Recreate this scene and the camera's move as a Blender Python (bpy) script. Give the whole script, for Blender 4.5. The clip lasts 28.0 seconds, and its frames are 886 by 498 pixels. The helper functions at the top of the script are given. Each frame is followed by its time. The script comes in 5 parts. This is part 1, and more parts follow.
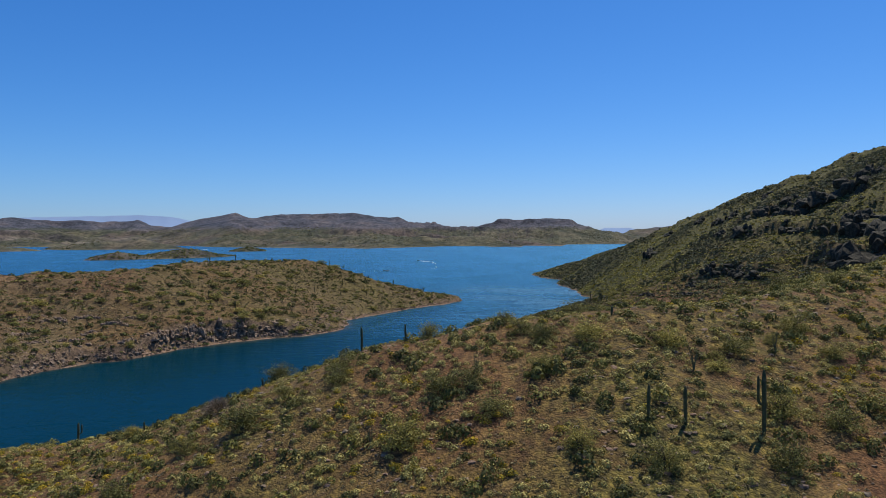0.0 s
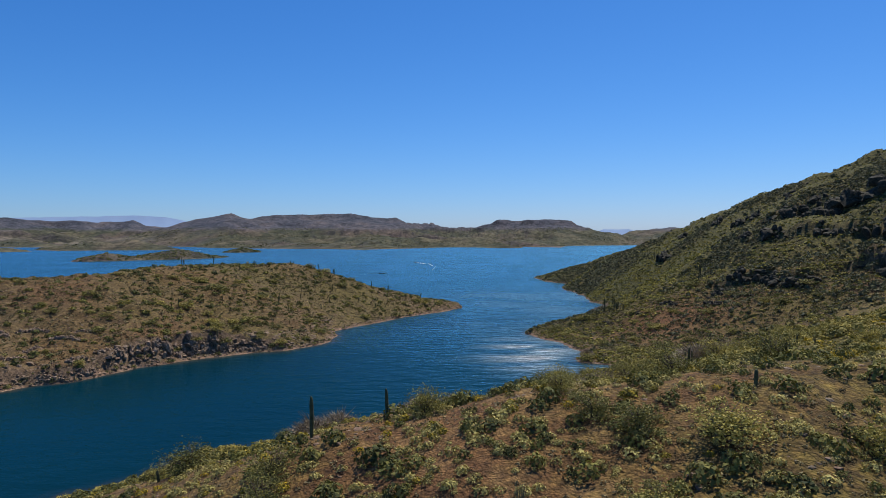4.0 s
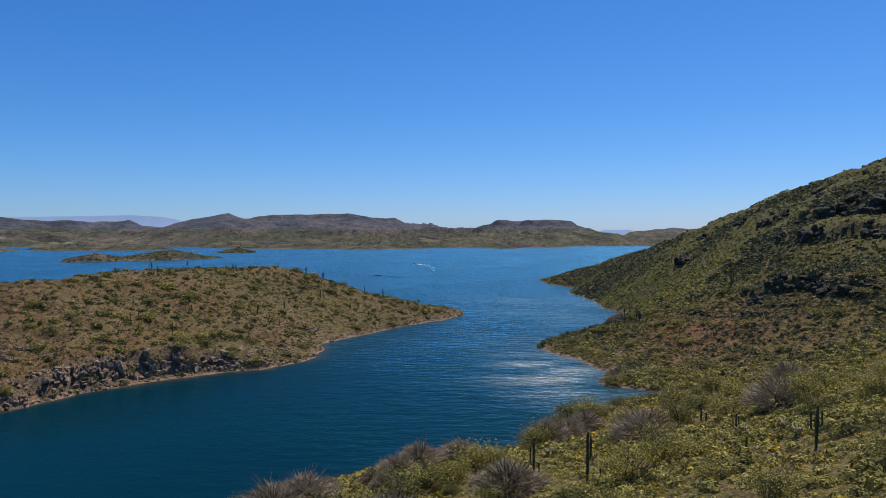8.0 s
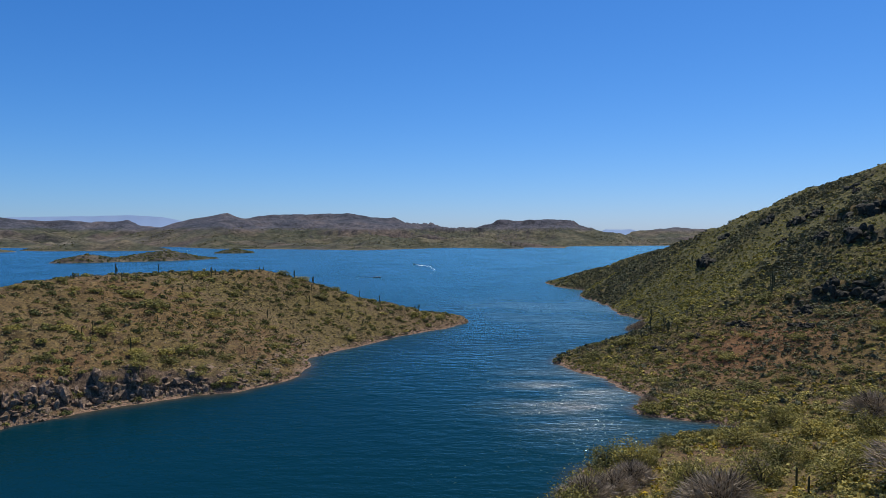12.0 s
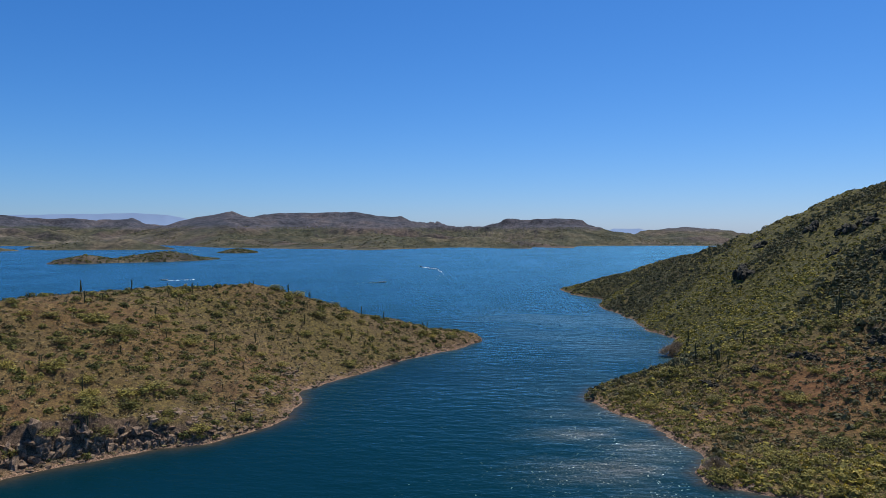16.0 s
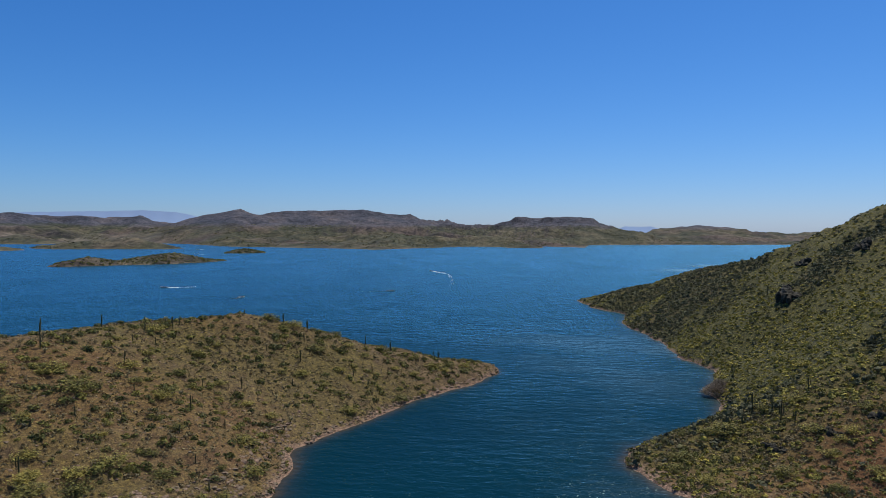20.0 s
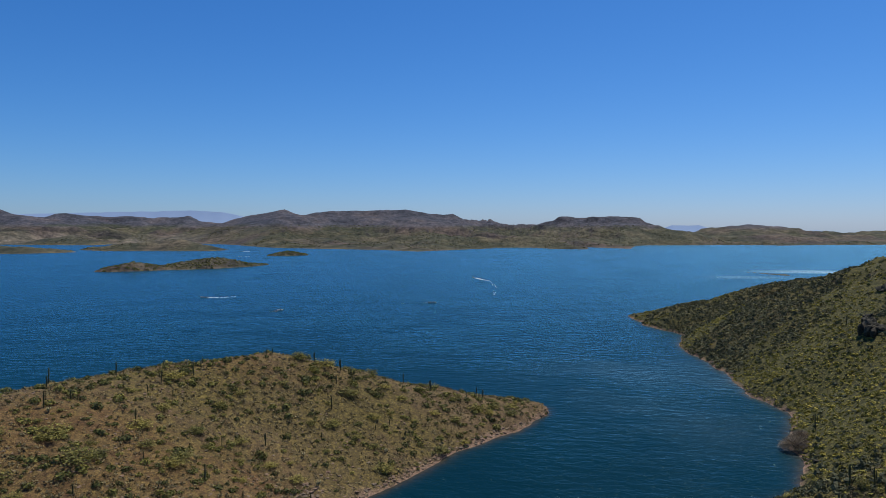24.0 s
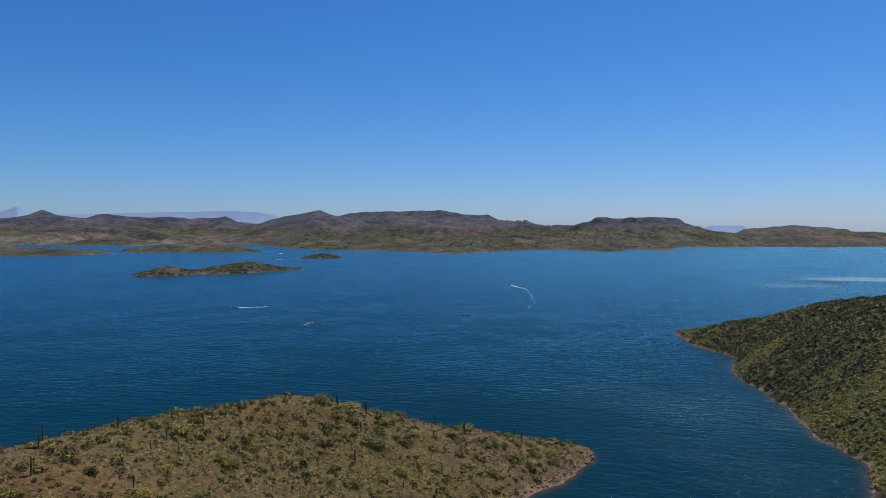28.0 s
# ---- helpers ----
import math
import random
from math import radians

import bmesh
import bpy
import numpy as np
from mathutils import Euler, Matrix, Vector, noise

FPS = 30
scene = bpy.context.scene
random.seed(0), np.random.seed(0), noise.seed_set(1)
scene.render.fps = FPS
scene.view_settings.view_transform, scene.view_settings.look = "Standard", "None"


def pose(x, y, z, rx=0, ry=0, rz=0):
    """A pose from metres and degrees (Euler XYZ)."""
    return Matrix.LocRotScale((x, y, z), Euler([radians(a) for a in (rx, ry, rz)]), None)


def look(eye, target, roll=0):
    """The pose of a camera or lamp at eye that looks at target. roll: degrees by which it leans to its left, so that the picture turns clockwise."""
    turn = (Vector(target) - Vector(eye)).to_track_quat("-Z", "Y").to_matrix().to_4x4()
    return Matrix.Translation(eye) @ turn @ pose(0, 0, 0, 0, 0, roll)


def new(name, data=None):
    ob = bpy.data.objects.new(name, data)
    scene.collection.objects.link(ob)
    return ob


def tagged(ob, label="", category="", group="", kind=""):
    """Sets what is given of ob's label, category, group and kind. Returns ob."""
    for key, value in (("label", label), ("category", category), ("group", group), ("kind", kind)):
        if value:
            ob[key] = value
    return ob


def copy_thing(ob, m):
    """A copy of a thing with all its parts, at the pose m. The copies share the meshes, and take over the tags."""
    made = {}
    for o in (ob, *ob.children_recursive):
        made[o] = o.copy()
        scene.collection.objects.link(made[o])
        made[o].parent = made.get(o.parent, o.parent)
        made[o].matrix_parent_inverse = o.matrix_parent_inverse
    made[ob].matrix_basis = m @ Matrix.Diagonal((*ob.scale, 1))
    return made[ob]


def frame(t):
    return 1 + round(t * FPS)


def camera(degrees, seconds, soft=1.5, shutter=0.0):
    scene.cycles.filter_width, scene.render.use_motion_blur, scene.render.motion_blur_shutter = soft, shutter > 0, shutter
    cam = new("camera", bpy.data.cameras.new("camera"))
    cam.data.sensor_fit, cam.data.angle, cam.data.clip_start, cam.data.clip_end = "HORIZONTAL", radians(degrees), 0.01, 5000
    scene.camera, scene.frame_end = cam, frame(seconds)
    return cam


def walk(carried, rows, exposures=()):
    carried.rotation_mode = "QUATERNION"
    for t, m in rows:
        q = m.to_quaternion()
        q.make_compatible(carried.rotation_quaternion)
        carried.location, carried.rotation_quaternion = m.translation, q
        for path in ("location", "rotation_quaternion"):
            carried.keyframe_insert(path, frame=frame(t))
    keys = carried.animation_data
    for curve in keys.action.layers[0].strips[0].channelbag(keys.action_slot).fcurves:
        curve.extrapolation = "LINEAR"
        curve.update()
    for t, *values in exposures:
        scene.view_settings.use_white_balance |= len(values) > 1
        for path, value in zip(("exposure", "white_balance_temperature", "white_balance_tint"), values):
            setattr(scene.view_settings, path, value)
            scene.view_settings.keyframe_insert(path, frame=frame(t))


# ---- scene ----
cam = camera(64.0, 28.0, soft=0.85)
PATH = [
    (0, 0.02, 0.00, 39.99, 88.854, 0.189, -0.001),
    (1, -0.24, 8.03, 40.14, 88.889, 0.168, -0.080),
    (2, -0.49, 15.89, 40.20, 88.908, 0.146, -0.118),
    (3, -0.55, 23.73, 40.20, 88.910, 0.116, -0.150),
    (3.5, -0.61, 27.77, 40.28, 88.918, 0.100, -0.172),
    (5.5, -0.45, 44.90, 39.99, 88.975, 0.039, -0.149),
    (6.5, -0.78, 53.31, 40.14, 88.974, 0.029, -0.175),
    (8, -1.18, 65.86, 40.43, 88.957, 0.008, -0.264),
    (9, -1.14, 73.91, 40.28, 88.970, 0.006, -0.268),
    (10, -1.44, 81.57, 40.28, 88.984, 0.022, -0.332),
    (11, -1.67, 89.10, 40.34, 88.972, 0.045, -0.402),
    (11.5, -1.58, 93.01, 40.46, 88.966, 0.056, -0.383),
    (12, -1.79, 97.01, 40.49, 88.944, 0.064, -0.213),
    (12.5, -2.18, 101.03, 40.54, 88.914, 0.065, 0.151),
    (14.5, -2.77, 117.27, 42.70, 88.843, -0.014, 0.328),
    (15, -3.14, 121.34, 43.42, 88.807, -0.040, 0.295),
    (16, -3.82, 129.35, 45.11, 88.788, -0.096, 0.286),
    (17, -4.43, 137.41, 47.06, 88.775, -0.149, 0.281),
    (18, -4.91, 145.46, 49.28, 88.733, -0.188, 0.242),
    (18.5, -5.11, 149.24, 50.40, 88.653, -0.199, 0.230),
    (19, -5.40, 152.78, 51.67, 88.577, -0.203, 0.450),
    (19.5, -5.52, 156.02, 52.93, 88.513, -0.201, 0.741),
    (20, -5.55, 159.06, 54.21, 88.479, -0.194, 1.031),
    (20.5, -5.54, 161.91, 55.58, 88.417, -0.183, 1.368),
    (21, -5.71, 164.58, 56.99, 88.355, -0.166, 1.837),
    (21.5, -5.88, 167.18, 58.29, 88.293, -0.149, 2.384),
    (23.5, -6.36, 177.92, 63.42, 88.291, -0.098, 4.121),
    (24.5, -6.76, 183.00, 65.93, 88.259, -0.084, 4.819),
    (25.5, -7.03, 188.07, 68.31, 88.204, -0.078, 5.538),
    (26.5, -7.51, 193.46, 70.71, 88.239, -0.076, 6.246),
    (27, -7.79, 196.13, 71.78, 88.223, -0.085, 6.607),
    (28, -8.50, 201.23, 73.81, 88.172, -0.105, 7.270)]
walk(cam, [(t, pose(*p)) for t, *p in PATH], [(0, 0.18), (12, 0.16), (18, 0.08), (22, 0.0), (28, -0.02)])

# ---- sky and sun ----
SUN_UP, SUN_AZ = radians(62), radians(36)          # azimuth to the right of +y
world = bpy.data.worlds.new("sky")
scene.world = world
world.use_nodes = True
wn = world.node_tree
wn.nodes.clear()
sky = wn.nodes.new("ShaderNodeTexSky")
sky.sky_type = "NISHITA"
sky.sun_disc = False
sky.sun_elevation, sky.sun_rotation = SUN_UP, SUN_AZ
sky.altitude, sky.air_density, sky.dust_density, sky.ozone_density = 600, 1.0, 0.4, 3.5
split = wn.nodes.new("ShaderNodeSeparateColor")
join = wn.nodes.new("ShaderNodeCombineColor")
wn.links.new(sky.outputs[0], split.inputs[0])
for i, (power, gain) in enumerate(((1.50, 0.183), (1.06, 0.575), (0.92, 1.20))):   # a clear, dry, deep blue sky
    p = wn.nodes.new("ShaderNodeMath")
    p.operation = "POWER"
    p.inputs[1].default_value = power
    g = wn.nodes.new("ShaderNodeMath")
    g.operation = "MULTIPLY"
    g.inputs[1].default_value = gain
    wn.links.new(split.outputs[i], p.inputs[0])
    wn.links.new(p.outputs[0], g.inputs[0])
    wn.links.new(g.outputs[0], join.inputs[i])
bg = wn.nodes.new("ShaderNodeBackground")
bg.inputs["Strength"].default_value = 0.10
wo = wn.nodes.new("ShaderNodeOutputWorld")
wn.links.new(join.outputs[0], bg.inputs[0])
wn.links.new(bg.outputs[0], wo.inputs[0])
sun_data = bpy.data.lights.new("sun", "SUN")
sun_data.energy, sun_data.angle, sun_data.color = 3.9, radians(0.53), (1.0, 0.94, 0.83)
sun = new("sun", sun_data)
sd = Vector((math.sin(SUN_AZ) * math.cos(SUN_UP), math.cos(SUN_AZ) * math.cos(SUN_UP), math.sin(SUN_UP)))
sun.matrix_world = look(sd * 500, (0, 0, 0))


# ---- materials ----
def material(name, rough=0.9):
    m = bpy.data.materials.new(name)
    m.use_nodes = True
    t = m.node_tree
    b = t.nodes["Principled BSDF"]
    b.inputs["Roughness"].default_value = rough
    b.inputs["Specular IOR Level"].default_value = 0.25
    return m, t, b


def node(t, kind, **values):
    n = t.nodes.new(kind)
    for k, v in values.items():
        n.inputs[k.replace("_", " ")].default_value = v
    return n


def ramp(t, fac, stops):
    r = t.nodes.new("ShaderNodeValToRGB")
    e = r.color_ramp.elements
    while len(e) < len(stops):
        e.new(0.5)
    for el, (p, c) in zip(e, stops):
        el.position, el.color = p, (*c, 1)
    t.links.new(fac, r.inputs[0])
    return r.outputs[0]


def mix(t, fac, a, b, kind="MIX"):
    m = t.nodes.new("ShaderNodeMix")
    m.data_type, m.blend_type = "RGBA", kind
    for sock, v in ((m.inputs[0], fac), (m.inputs[6], a), (m.inputs[7], b)):
        if isinstance(v, bpy.types.NodeSocket):
            t.links.new(v, sock)
        else:
            sock.default_value = v if isinstance(v, float) else (*v, 1)
    return m.outputs[2]


def where(t):
    return t.nodes.new("ShaderNodeNewGeometry").outputs["Position"]


def noise_of(t, scale, detail=4.0, rough=0.6, at=None):
    n = node(t, "ShaderNodeTexNoise", Scale=scale, Detail=detail, Roughness=rough)
    t.links.new(at if at is not None else where(t), n.inputs["Vector"])
    return n.outputs["Fac"]


def attr(t, name):
    a = t.nodes.new("ShaderNodeAttribute")
    a.attribute_name = name
    return a.outputs["Fac"]


def bump(t, b, height, strength, distance):
    n = node(t, "ShaderNodeBump", Strength=strength, Distance=distance)
    t.links.new(height, n.inputs["Height"])
    t.links.new(n.outputs[0], b.inputs["Normal"])


def calc(t, op, a, b):
    m = t.nodes.new("ShaderNodeMath")
    m.operation = op
    for s, v in zip(m.inputs, (a, b)):
        if isinstance(v, bpy.types.NodeSocket):
            t.links.new(v, s)
        else:
            s.default_value = v
    return m.outputs[0]


def vec(t, op, p, q):
    m = t.nodes.new("ShaderNodeVectorMath")
    m.operation = op
    for s, v in zip((m.inputs["Scale"], m.inputs[0]) if op == "SCALE" else m.inputs, (p, q)):
        if isinstance(v, bpy.types.NodeSocket):
            t.links.new(v, s)
        else:
            s.default_value = v
    return m.outputs[0]


def ground_material():
    m, t, b = material("desert_ground", 0.95)
    fine, mid, big = noise_of(t, 3.0, 5), noise_of(t, 0.35, 5), noise_of(t, 0.035, 4)
    soil = ramp(t, mid, [(0.30, (0.098, 0.040, 0.016)), (0.5, (0.20, 0.086, 0.034)), (0.68, (0.285, 0.15, 0.064))])
    tan = ramp(t, mid, [(0.30, (0.094, 0.060, 0.032)), (0.5, (0.182, 0.119, 0.062)), (0.7, (0.275, 0.189, 0.106))])
    herb = ramp(t, noise_of(t, 1.1, 5), [(0.33, (0.048, 0.045, 0.014)), (0.5, (0.125, 0.102, 0.024)), (0.66, (0.25, 0.19, 0.04))])
    rock = ramp(t, noise_of(t, 0.8, 6, 0.7), [(0.3, (0.055, 0.038, 0.025)), (0.5, (0.165, 0.112, 0.072)), (0.7, (0.31, 0.21, 0.135))])
    c = mix(t, attr(t, "tan"), soil, tan)
    cover = calc(t, "MULTIPLY", attr(t, "herb"), ramp(t, mix(t, 0.5, mid, big), [(0.36, (0, 0, 0)), (0.52, (1, 1, 1))]))
    c = mix(t, cover, c, herb)
    green = ramp(t, noise_of(t, 0.9, 5), [(0.33, (0.034, 0.034, 0.012)), (0.5, (0.092, 0.087, 0.023)), (0.66, (0.19, 0.158, 0.042))])
    c = mix(t, attr(t, "green"), c, green)
    c = mix(t, attr(t, "rock"), c, rock)
    bleached = ramp(t, fine, [(0.3, (0.21, 0.125, 0.08)), (0.7, (0.37, 0.25, 0.17))])
    c = mix(t, attr(t, "shore"), c, bleached)
    c = mix(t, 0.7, c, mix(t, 1.0, c, ramp(t, fine, [(0.3, (0.3, 0.3, 0.3)), (0.7, (1.6, 1.6, 1.6))]), "MULTIPLY"))
    litter = noise_of(t, 1.35, 6, 0.75)                # stones, litter and dead herbs
    c = mix(t, 0.6, c, mix(t, 1.0, c, ramp(t, litter, [(0.38, (0.25, 0.24, 0.23)), (0.5, (0.95, 0.95, 0.95)), (0.64, (1.5, 1.45, 1.35))]), "MULTIPLY"))
    pebble = node(t, "ShaderNodeTexVoronoi", Scale=4.6, Randomness=1.0)
    warp = node(t, "ShaderNodeTexNoise", Scale=1.3, Detail=3.0)
    t.links.new(where(t), warp.inputs["Vector"])
    t.links.new(vec(t, "ADD", where(t), vec(t, "MULTIPLY", warp.outputs["Color"], (0.7, 0.7, 0.7))), pebble.inputs["Vector"])
    gaps = ramp(t, pebble.outputs["Distance"], [(0.15, (1.25, 1.22, 1.18)), (0.75, (0.42, 0.41, 0.40))])
    c = mix(t, 0.5, c, mix(t, 1.0, c, gaps, "MULTIPLY"))
    t.links.new(c, b.inputs["Base Color"])
    bump(t, b, mix(t, 0.5, noise_of(t, 1.2, 6), pebble.outputs["Distance"]), 0.9, 0.22)
    return m


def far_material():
    m, t, b = material("far_hills_hazed", 1.0)
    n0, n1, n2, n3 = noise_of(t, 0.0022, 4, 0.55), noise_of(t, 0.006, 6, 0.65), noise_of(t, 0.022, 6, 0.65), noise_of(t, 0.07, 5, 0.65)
    # the violet-blue cast of heights and crags is distance haze put into the colour
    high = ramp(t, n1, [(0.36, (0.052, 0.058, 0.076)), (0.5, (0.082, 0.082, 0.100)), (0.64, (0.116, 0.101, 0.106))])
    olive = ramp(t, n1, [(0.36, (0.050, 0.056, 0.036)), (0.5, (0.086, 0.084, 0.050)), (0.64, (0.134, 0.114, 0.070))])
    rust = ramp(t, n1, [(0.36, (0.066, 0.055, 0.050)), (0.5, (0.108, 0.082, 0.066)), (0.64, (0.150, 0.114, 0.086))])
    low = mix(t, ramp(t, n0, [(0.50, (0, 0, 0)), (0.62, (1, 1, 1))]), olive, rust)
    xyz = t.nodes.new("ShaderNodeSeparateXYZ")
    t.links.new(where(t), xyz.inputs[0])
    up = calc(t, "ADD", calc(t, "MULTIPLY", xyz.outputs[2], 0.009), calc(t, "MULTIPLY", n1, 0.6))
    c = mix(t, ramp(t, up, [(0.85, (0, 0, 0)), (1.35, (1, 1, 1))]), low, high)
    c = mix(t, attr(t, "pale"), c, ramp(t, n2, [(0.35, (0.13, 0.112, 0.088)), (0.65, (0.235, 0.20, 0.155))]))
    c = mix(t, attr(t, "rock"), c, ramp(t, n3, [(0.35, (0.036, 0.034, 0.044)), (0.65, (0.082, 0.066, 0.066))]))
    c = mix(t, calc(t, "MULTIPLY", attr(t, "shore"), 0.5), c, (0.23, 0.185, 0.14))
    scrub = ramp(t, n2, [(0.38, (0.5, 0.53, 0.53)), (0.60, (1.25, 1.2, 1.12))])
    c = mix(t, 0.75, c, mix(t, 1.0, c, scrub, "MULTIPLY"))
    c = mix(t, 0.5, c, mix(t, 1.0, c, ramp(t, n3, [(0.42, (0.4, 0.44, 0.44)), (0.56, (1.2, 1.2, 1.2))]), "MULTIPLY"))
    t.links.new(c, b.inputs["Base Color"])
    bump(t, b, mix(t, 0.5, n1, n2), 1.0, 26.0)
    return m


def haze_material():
    m, t, b = material("hazy_distant_range", 1.0)
    # pale blue stands for aerial haze, mixed straight into the surface colour
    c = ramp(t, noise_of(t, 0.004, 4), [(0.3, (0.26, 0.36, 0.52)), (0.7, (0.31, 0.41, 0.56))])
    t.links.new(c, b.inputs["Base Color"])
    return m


def water_material():
    """Deep blue lake: the colour of the water body under a sky-tinted gloss; long ripples, and small facets that glint."""
    m, t, b = material("lake_water", 0.06)
    body = t.nodes.new("ShaderNodeBsdfDiffuse")
    gloss = node(t, "ShaderNodeBsdfGlossy", Roughness=0.25)
    # gloss colour holds the reflected sky's blue, turned white by ruffle for sun glints
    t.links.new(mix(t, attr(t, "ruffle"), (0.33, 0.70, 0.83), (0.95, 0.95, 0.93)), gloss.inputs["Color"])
    c = ramp(t, noise_of(t, 0.006, 3), [(0.35, (0.0010, 0.020, 0.031)), (0.65, (0.0014, 0.027, 0.041))])
    bed = ramp(t, noise_of(t, 0.8, 4), [(0.3, (0.05, 0.035, 0.018)), (0.7, (0.10, 0.07, 0.04))])
    c = mix(t, attr(t, "shallow"), c, bed)
    t.links.new(c, body.inputs["Color"])
    t.links.new(calc(t, "SUBTRACT", calc(t, "ADD", calc(t, "MULTIPLY", attr(t, "ruffle"), 0.27), 0.25), calc(t, "MULTIPLY", attr(t, "calm"), 0.14)), gloss.inputs["Roughness"])
    mp = node(t, "ShaderNodeMapping", Scale=(0.55, 1.0, 1.0), Rotation=(0, 0, 0.22))
    t.links.new(where(t), mp.inputs["Vector"])
    small, mid = noise_of(t, 1.1, 2, 0.5, mp.outputs[0]), noise_of(t, 0.3, 2, 0.5, mp.outputs[0])
    gust = ramp(t, noise_of(t, 0.012, 3), [(0.38, (0.5, 0.5, 0.5)), (0.62, (1, 1, 1))])     # calmer and rougher water
    wide = noise_of(t, 0.10, 2, 0.5, mp.outputs[0])
    h = calc(t, "ADD", calc(t, "ADD", calc(t, "MULTIPLY", small, 0.32), mid), calc(t, "MULTIPLY", wide, 0.5))
    n = node(t, "ShaderNodeBump", Strength=1.0, Distance=0.66)
    t.links.new(calc(t, "MULTIPLY", calc(t, "MULTIPLY", h, gust), calc(t, "SUBTRACT", 1.0, attr(t, "calm"))), n.inputs["Height"])
    facet = node(t, "ShaderNodeTexVoronoi", Scale=4.2)
    t.links.new(where(t), facet.inputs["Vector"])
    rgb = t.nodes.new("ShaderNodeSeparateColor")
    t.links.new(facet.outputs["Color"], rgb.inputs[0])
    size = calc(t, "MULTIPLY", calc(t, "POWER", rgb.outputs[2], 2.0), calc(t, "ADD", calc(t, "MULTIPLY", attr(t, "ruffle"), 1.5), calc(t, "SUBTRACT", 0.66, calc(t, "MULTIPLY", attr(t, "calm"), 0.5))))
    tilt = vec(t, "SCALE", size, vec(t, "MULTIPLY", vec(t, "SUBTRACT", facet.outputs["Color"], (0.5, 0.5, 0.5)), (1.0, 1.0, 0.0)))
    face = vec(t, "NORMALIZE", vec(t, "ADD", n.outputs[0], tilt), (0, 0, 0))
    fres = node(t, "ShaderNodeFresnel", IOR=1.333)
    t.links.new(n.outputs[0], body.inputs["Normal"])
    t.links.new(n.outputs[0], fres.inputs["Normal"])
    t.links.new(face, gloss.inputs["Normal"])
    both = t.nodes.new("ShaderNodeMixShader")
    t.links.new(calc(t, "MULTIPLY", calc(t, "POWER", fres.outputs[0], 1.55), 0.95), both.inputs[0])
    t.links.new(body.outputs[0], both.inputs[1])
    t.links.new(gloss.outputs[0], both.inputs[2])
    t.links.new(both.outputs[0], t.nodes["Material Output"].inputs["Surface"])
    return m


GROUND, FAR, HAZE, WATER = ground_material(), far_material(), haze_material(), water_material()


# ---- the lie of the land ----
def lattice(ix, iy, seed):
    h = (ix * 374761393 + iy * 668265263 + seed * 974711) & 0x7FFFFFFF
    h = ((h ^ (h >> 13)) * 1274126177) & 0x7FFFFFFF
    return ((h ^ (h >> 16)) & 0xFFFF) / 65535.0 * 2 - 1


def rough(x, y, size, octaves=4, seed=1, gain=0.5):
    total, amp = np.zeros_like(x), 1.0
    for o in range(octaves):
        u, v = x / size, y / size
        ix, iy = np.floor(u).astype(np.int64), np.floor(v).astype(np.int64)
        fx, fy = u - ix, v - iy
        fx, fy = fx * fx * (3 - 2 * fx), fy * fy * (3 - 2 * fy)
        s = seed + o * 17
        a = lattice(ix, iy, s) * (1 - fx) + lattice(ix + 1, iy, s) * fx
        b = lattice(ix, iy + 1, s) * (1 - fx) + lattice(ix + 1, iy + 1, s) * fx
        total += amp * (a * (1 - fy) + b * fy)
        amp, size = amp * gain, size * 0.47
    return total


def shore_distance(x, y, poly):
    """Metres to the shoreline, positive on land."""
    best, inside = np.full(x.shape, 1e12), np.zeros(x.shape, bool)
    for (ax, ay), (bx, by) in zip(poly, poly[1:] + poly[:1]):
        ex, ey = bx - ax, by - ay
        k = np.clip(((x - ax) * ex + (y - ay) * ey) / (ex * ex + ey * ey), 0, 1)
        best = np.minimum(best, (x - ax - k * ex) ** 2 + (y - ay - k * ey) ** 2)
        if ay != by:
            inside ^= ((ay > y) != (by > y)) & (x < (y - ay) / (by - ay) * ex + ax)
    return np.where(inside, 1, -1) * np.sqrt(best)


def ridge_height(x, y, line, left, right, round_off=6.0, rim=0.0):
    """A ridge through points of x, y and height that falls off on its two sides by the given slopes."""
    best, high = np.full(x.shape, 1e12), np.full(x.shape, -1e9)
    for (ax, ay, az), (bx, by, bz) in zip(line, line[1:]):
        ex, ey = bx - ax, by - ay
        k = np.clip(((x - ax) * ex + (y - ay) * ey) / (ex * ex + ey * ey), 0, 1)
        d = np.hypot(x - ax - k * ex, y - ay - k * ey)
        side = (ex * (y - ay) - ey * (x - ax)) / (np.hypot(ex, ey) * (d + 1e-6))
        slope = right + (left - right) * np.clip(side * 0.5 + 0.5, 0, 1)
        fall = rim * np.clip((d - 12) / 45, 0, 1) if rim else 0.0
        high = np.maximum(high, az + k * (bz - az) - slope * (np.sqrt(d * d + round_off * round_off) - round_off) - fall)
    return high


def soft_min(a, b, w):
    h = np.clip(0.5 + 0.5 * (b - a) / w, 0, 1)
    return b + (a - b) * h - w * h * (1 - h)


def soft_max(a, b, w):
    return -soft_min(-a, -b, w)


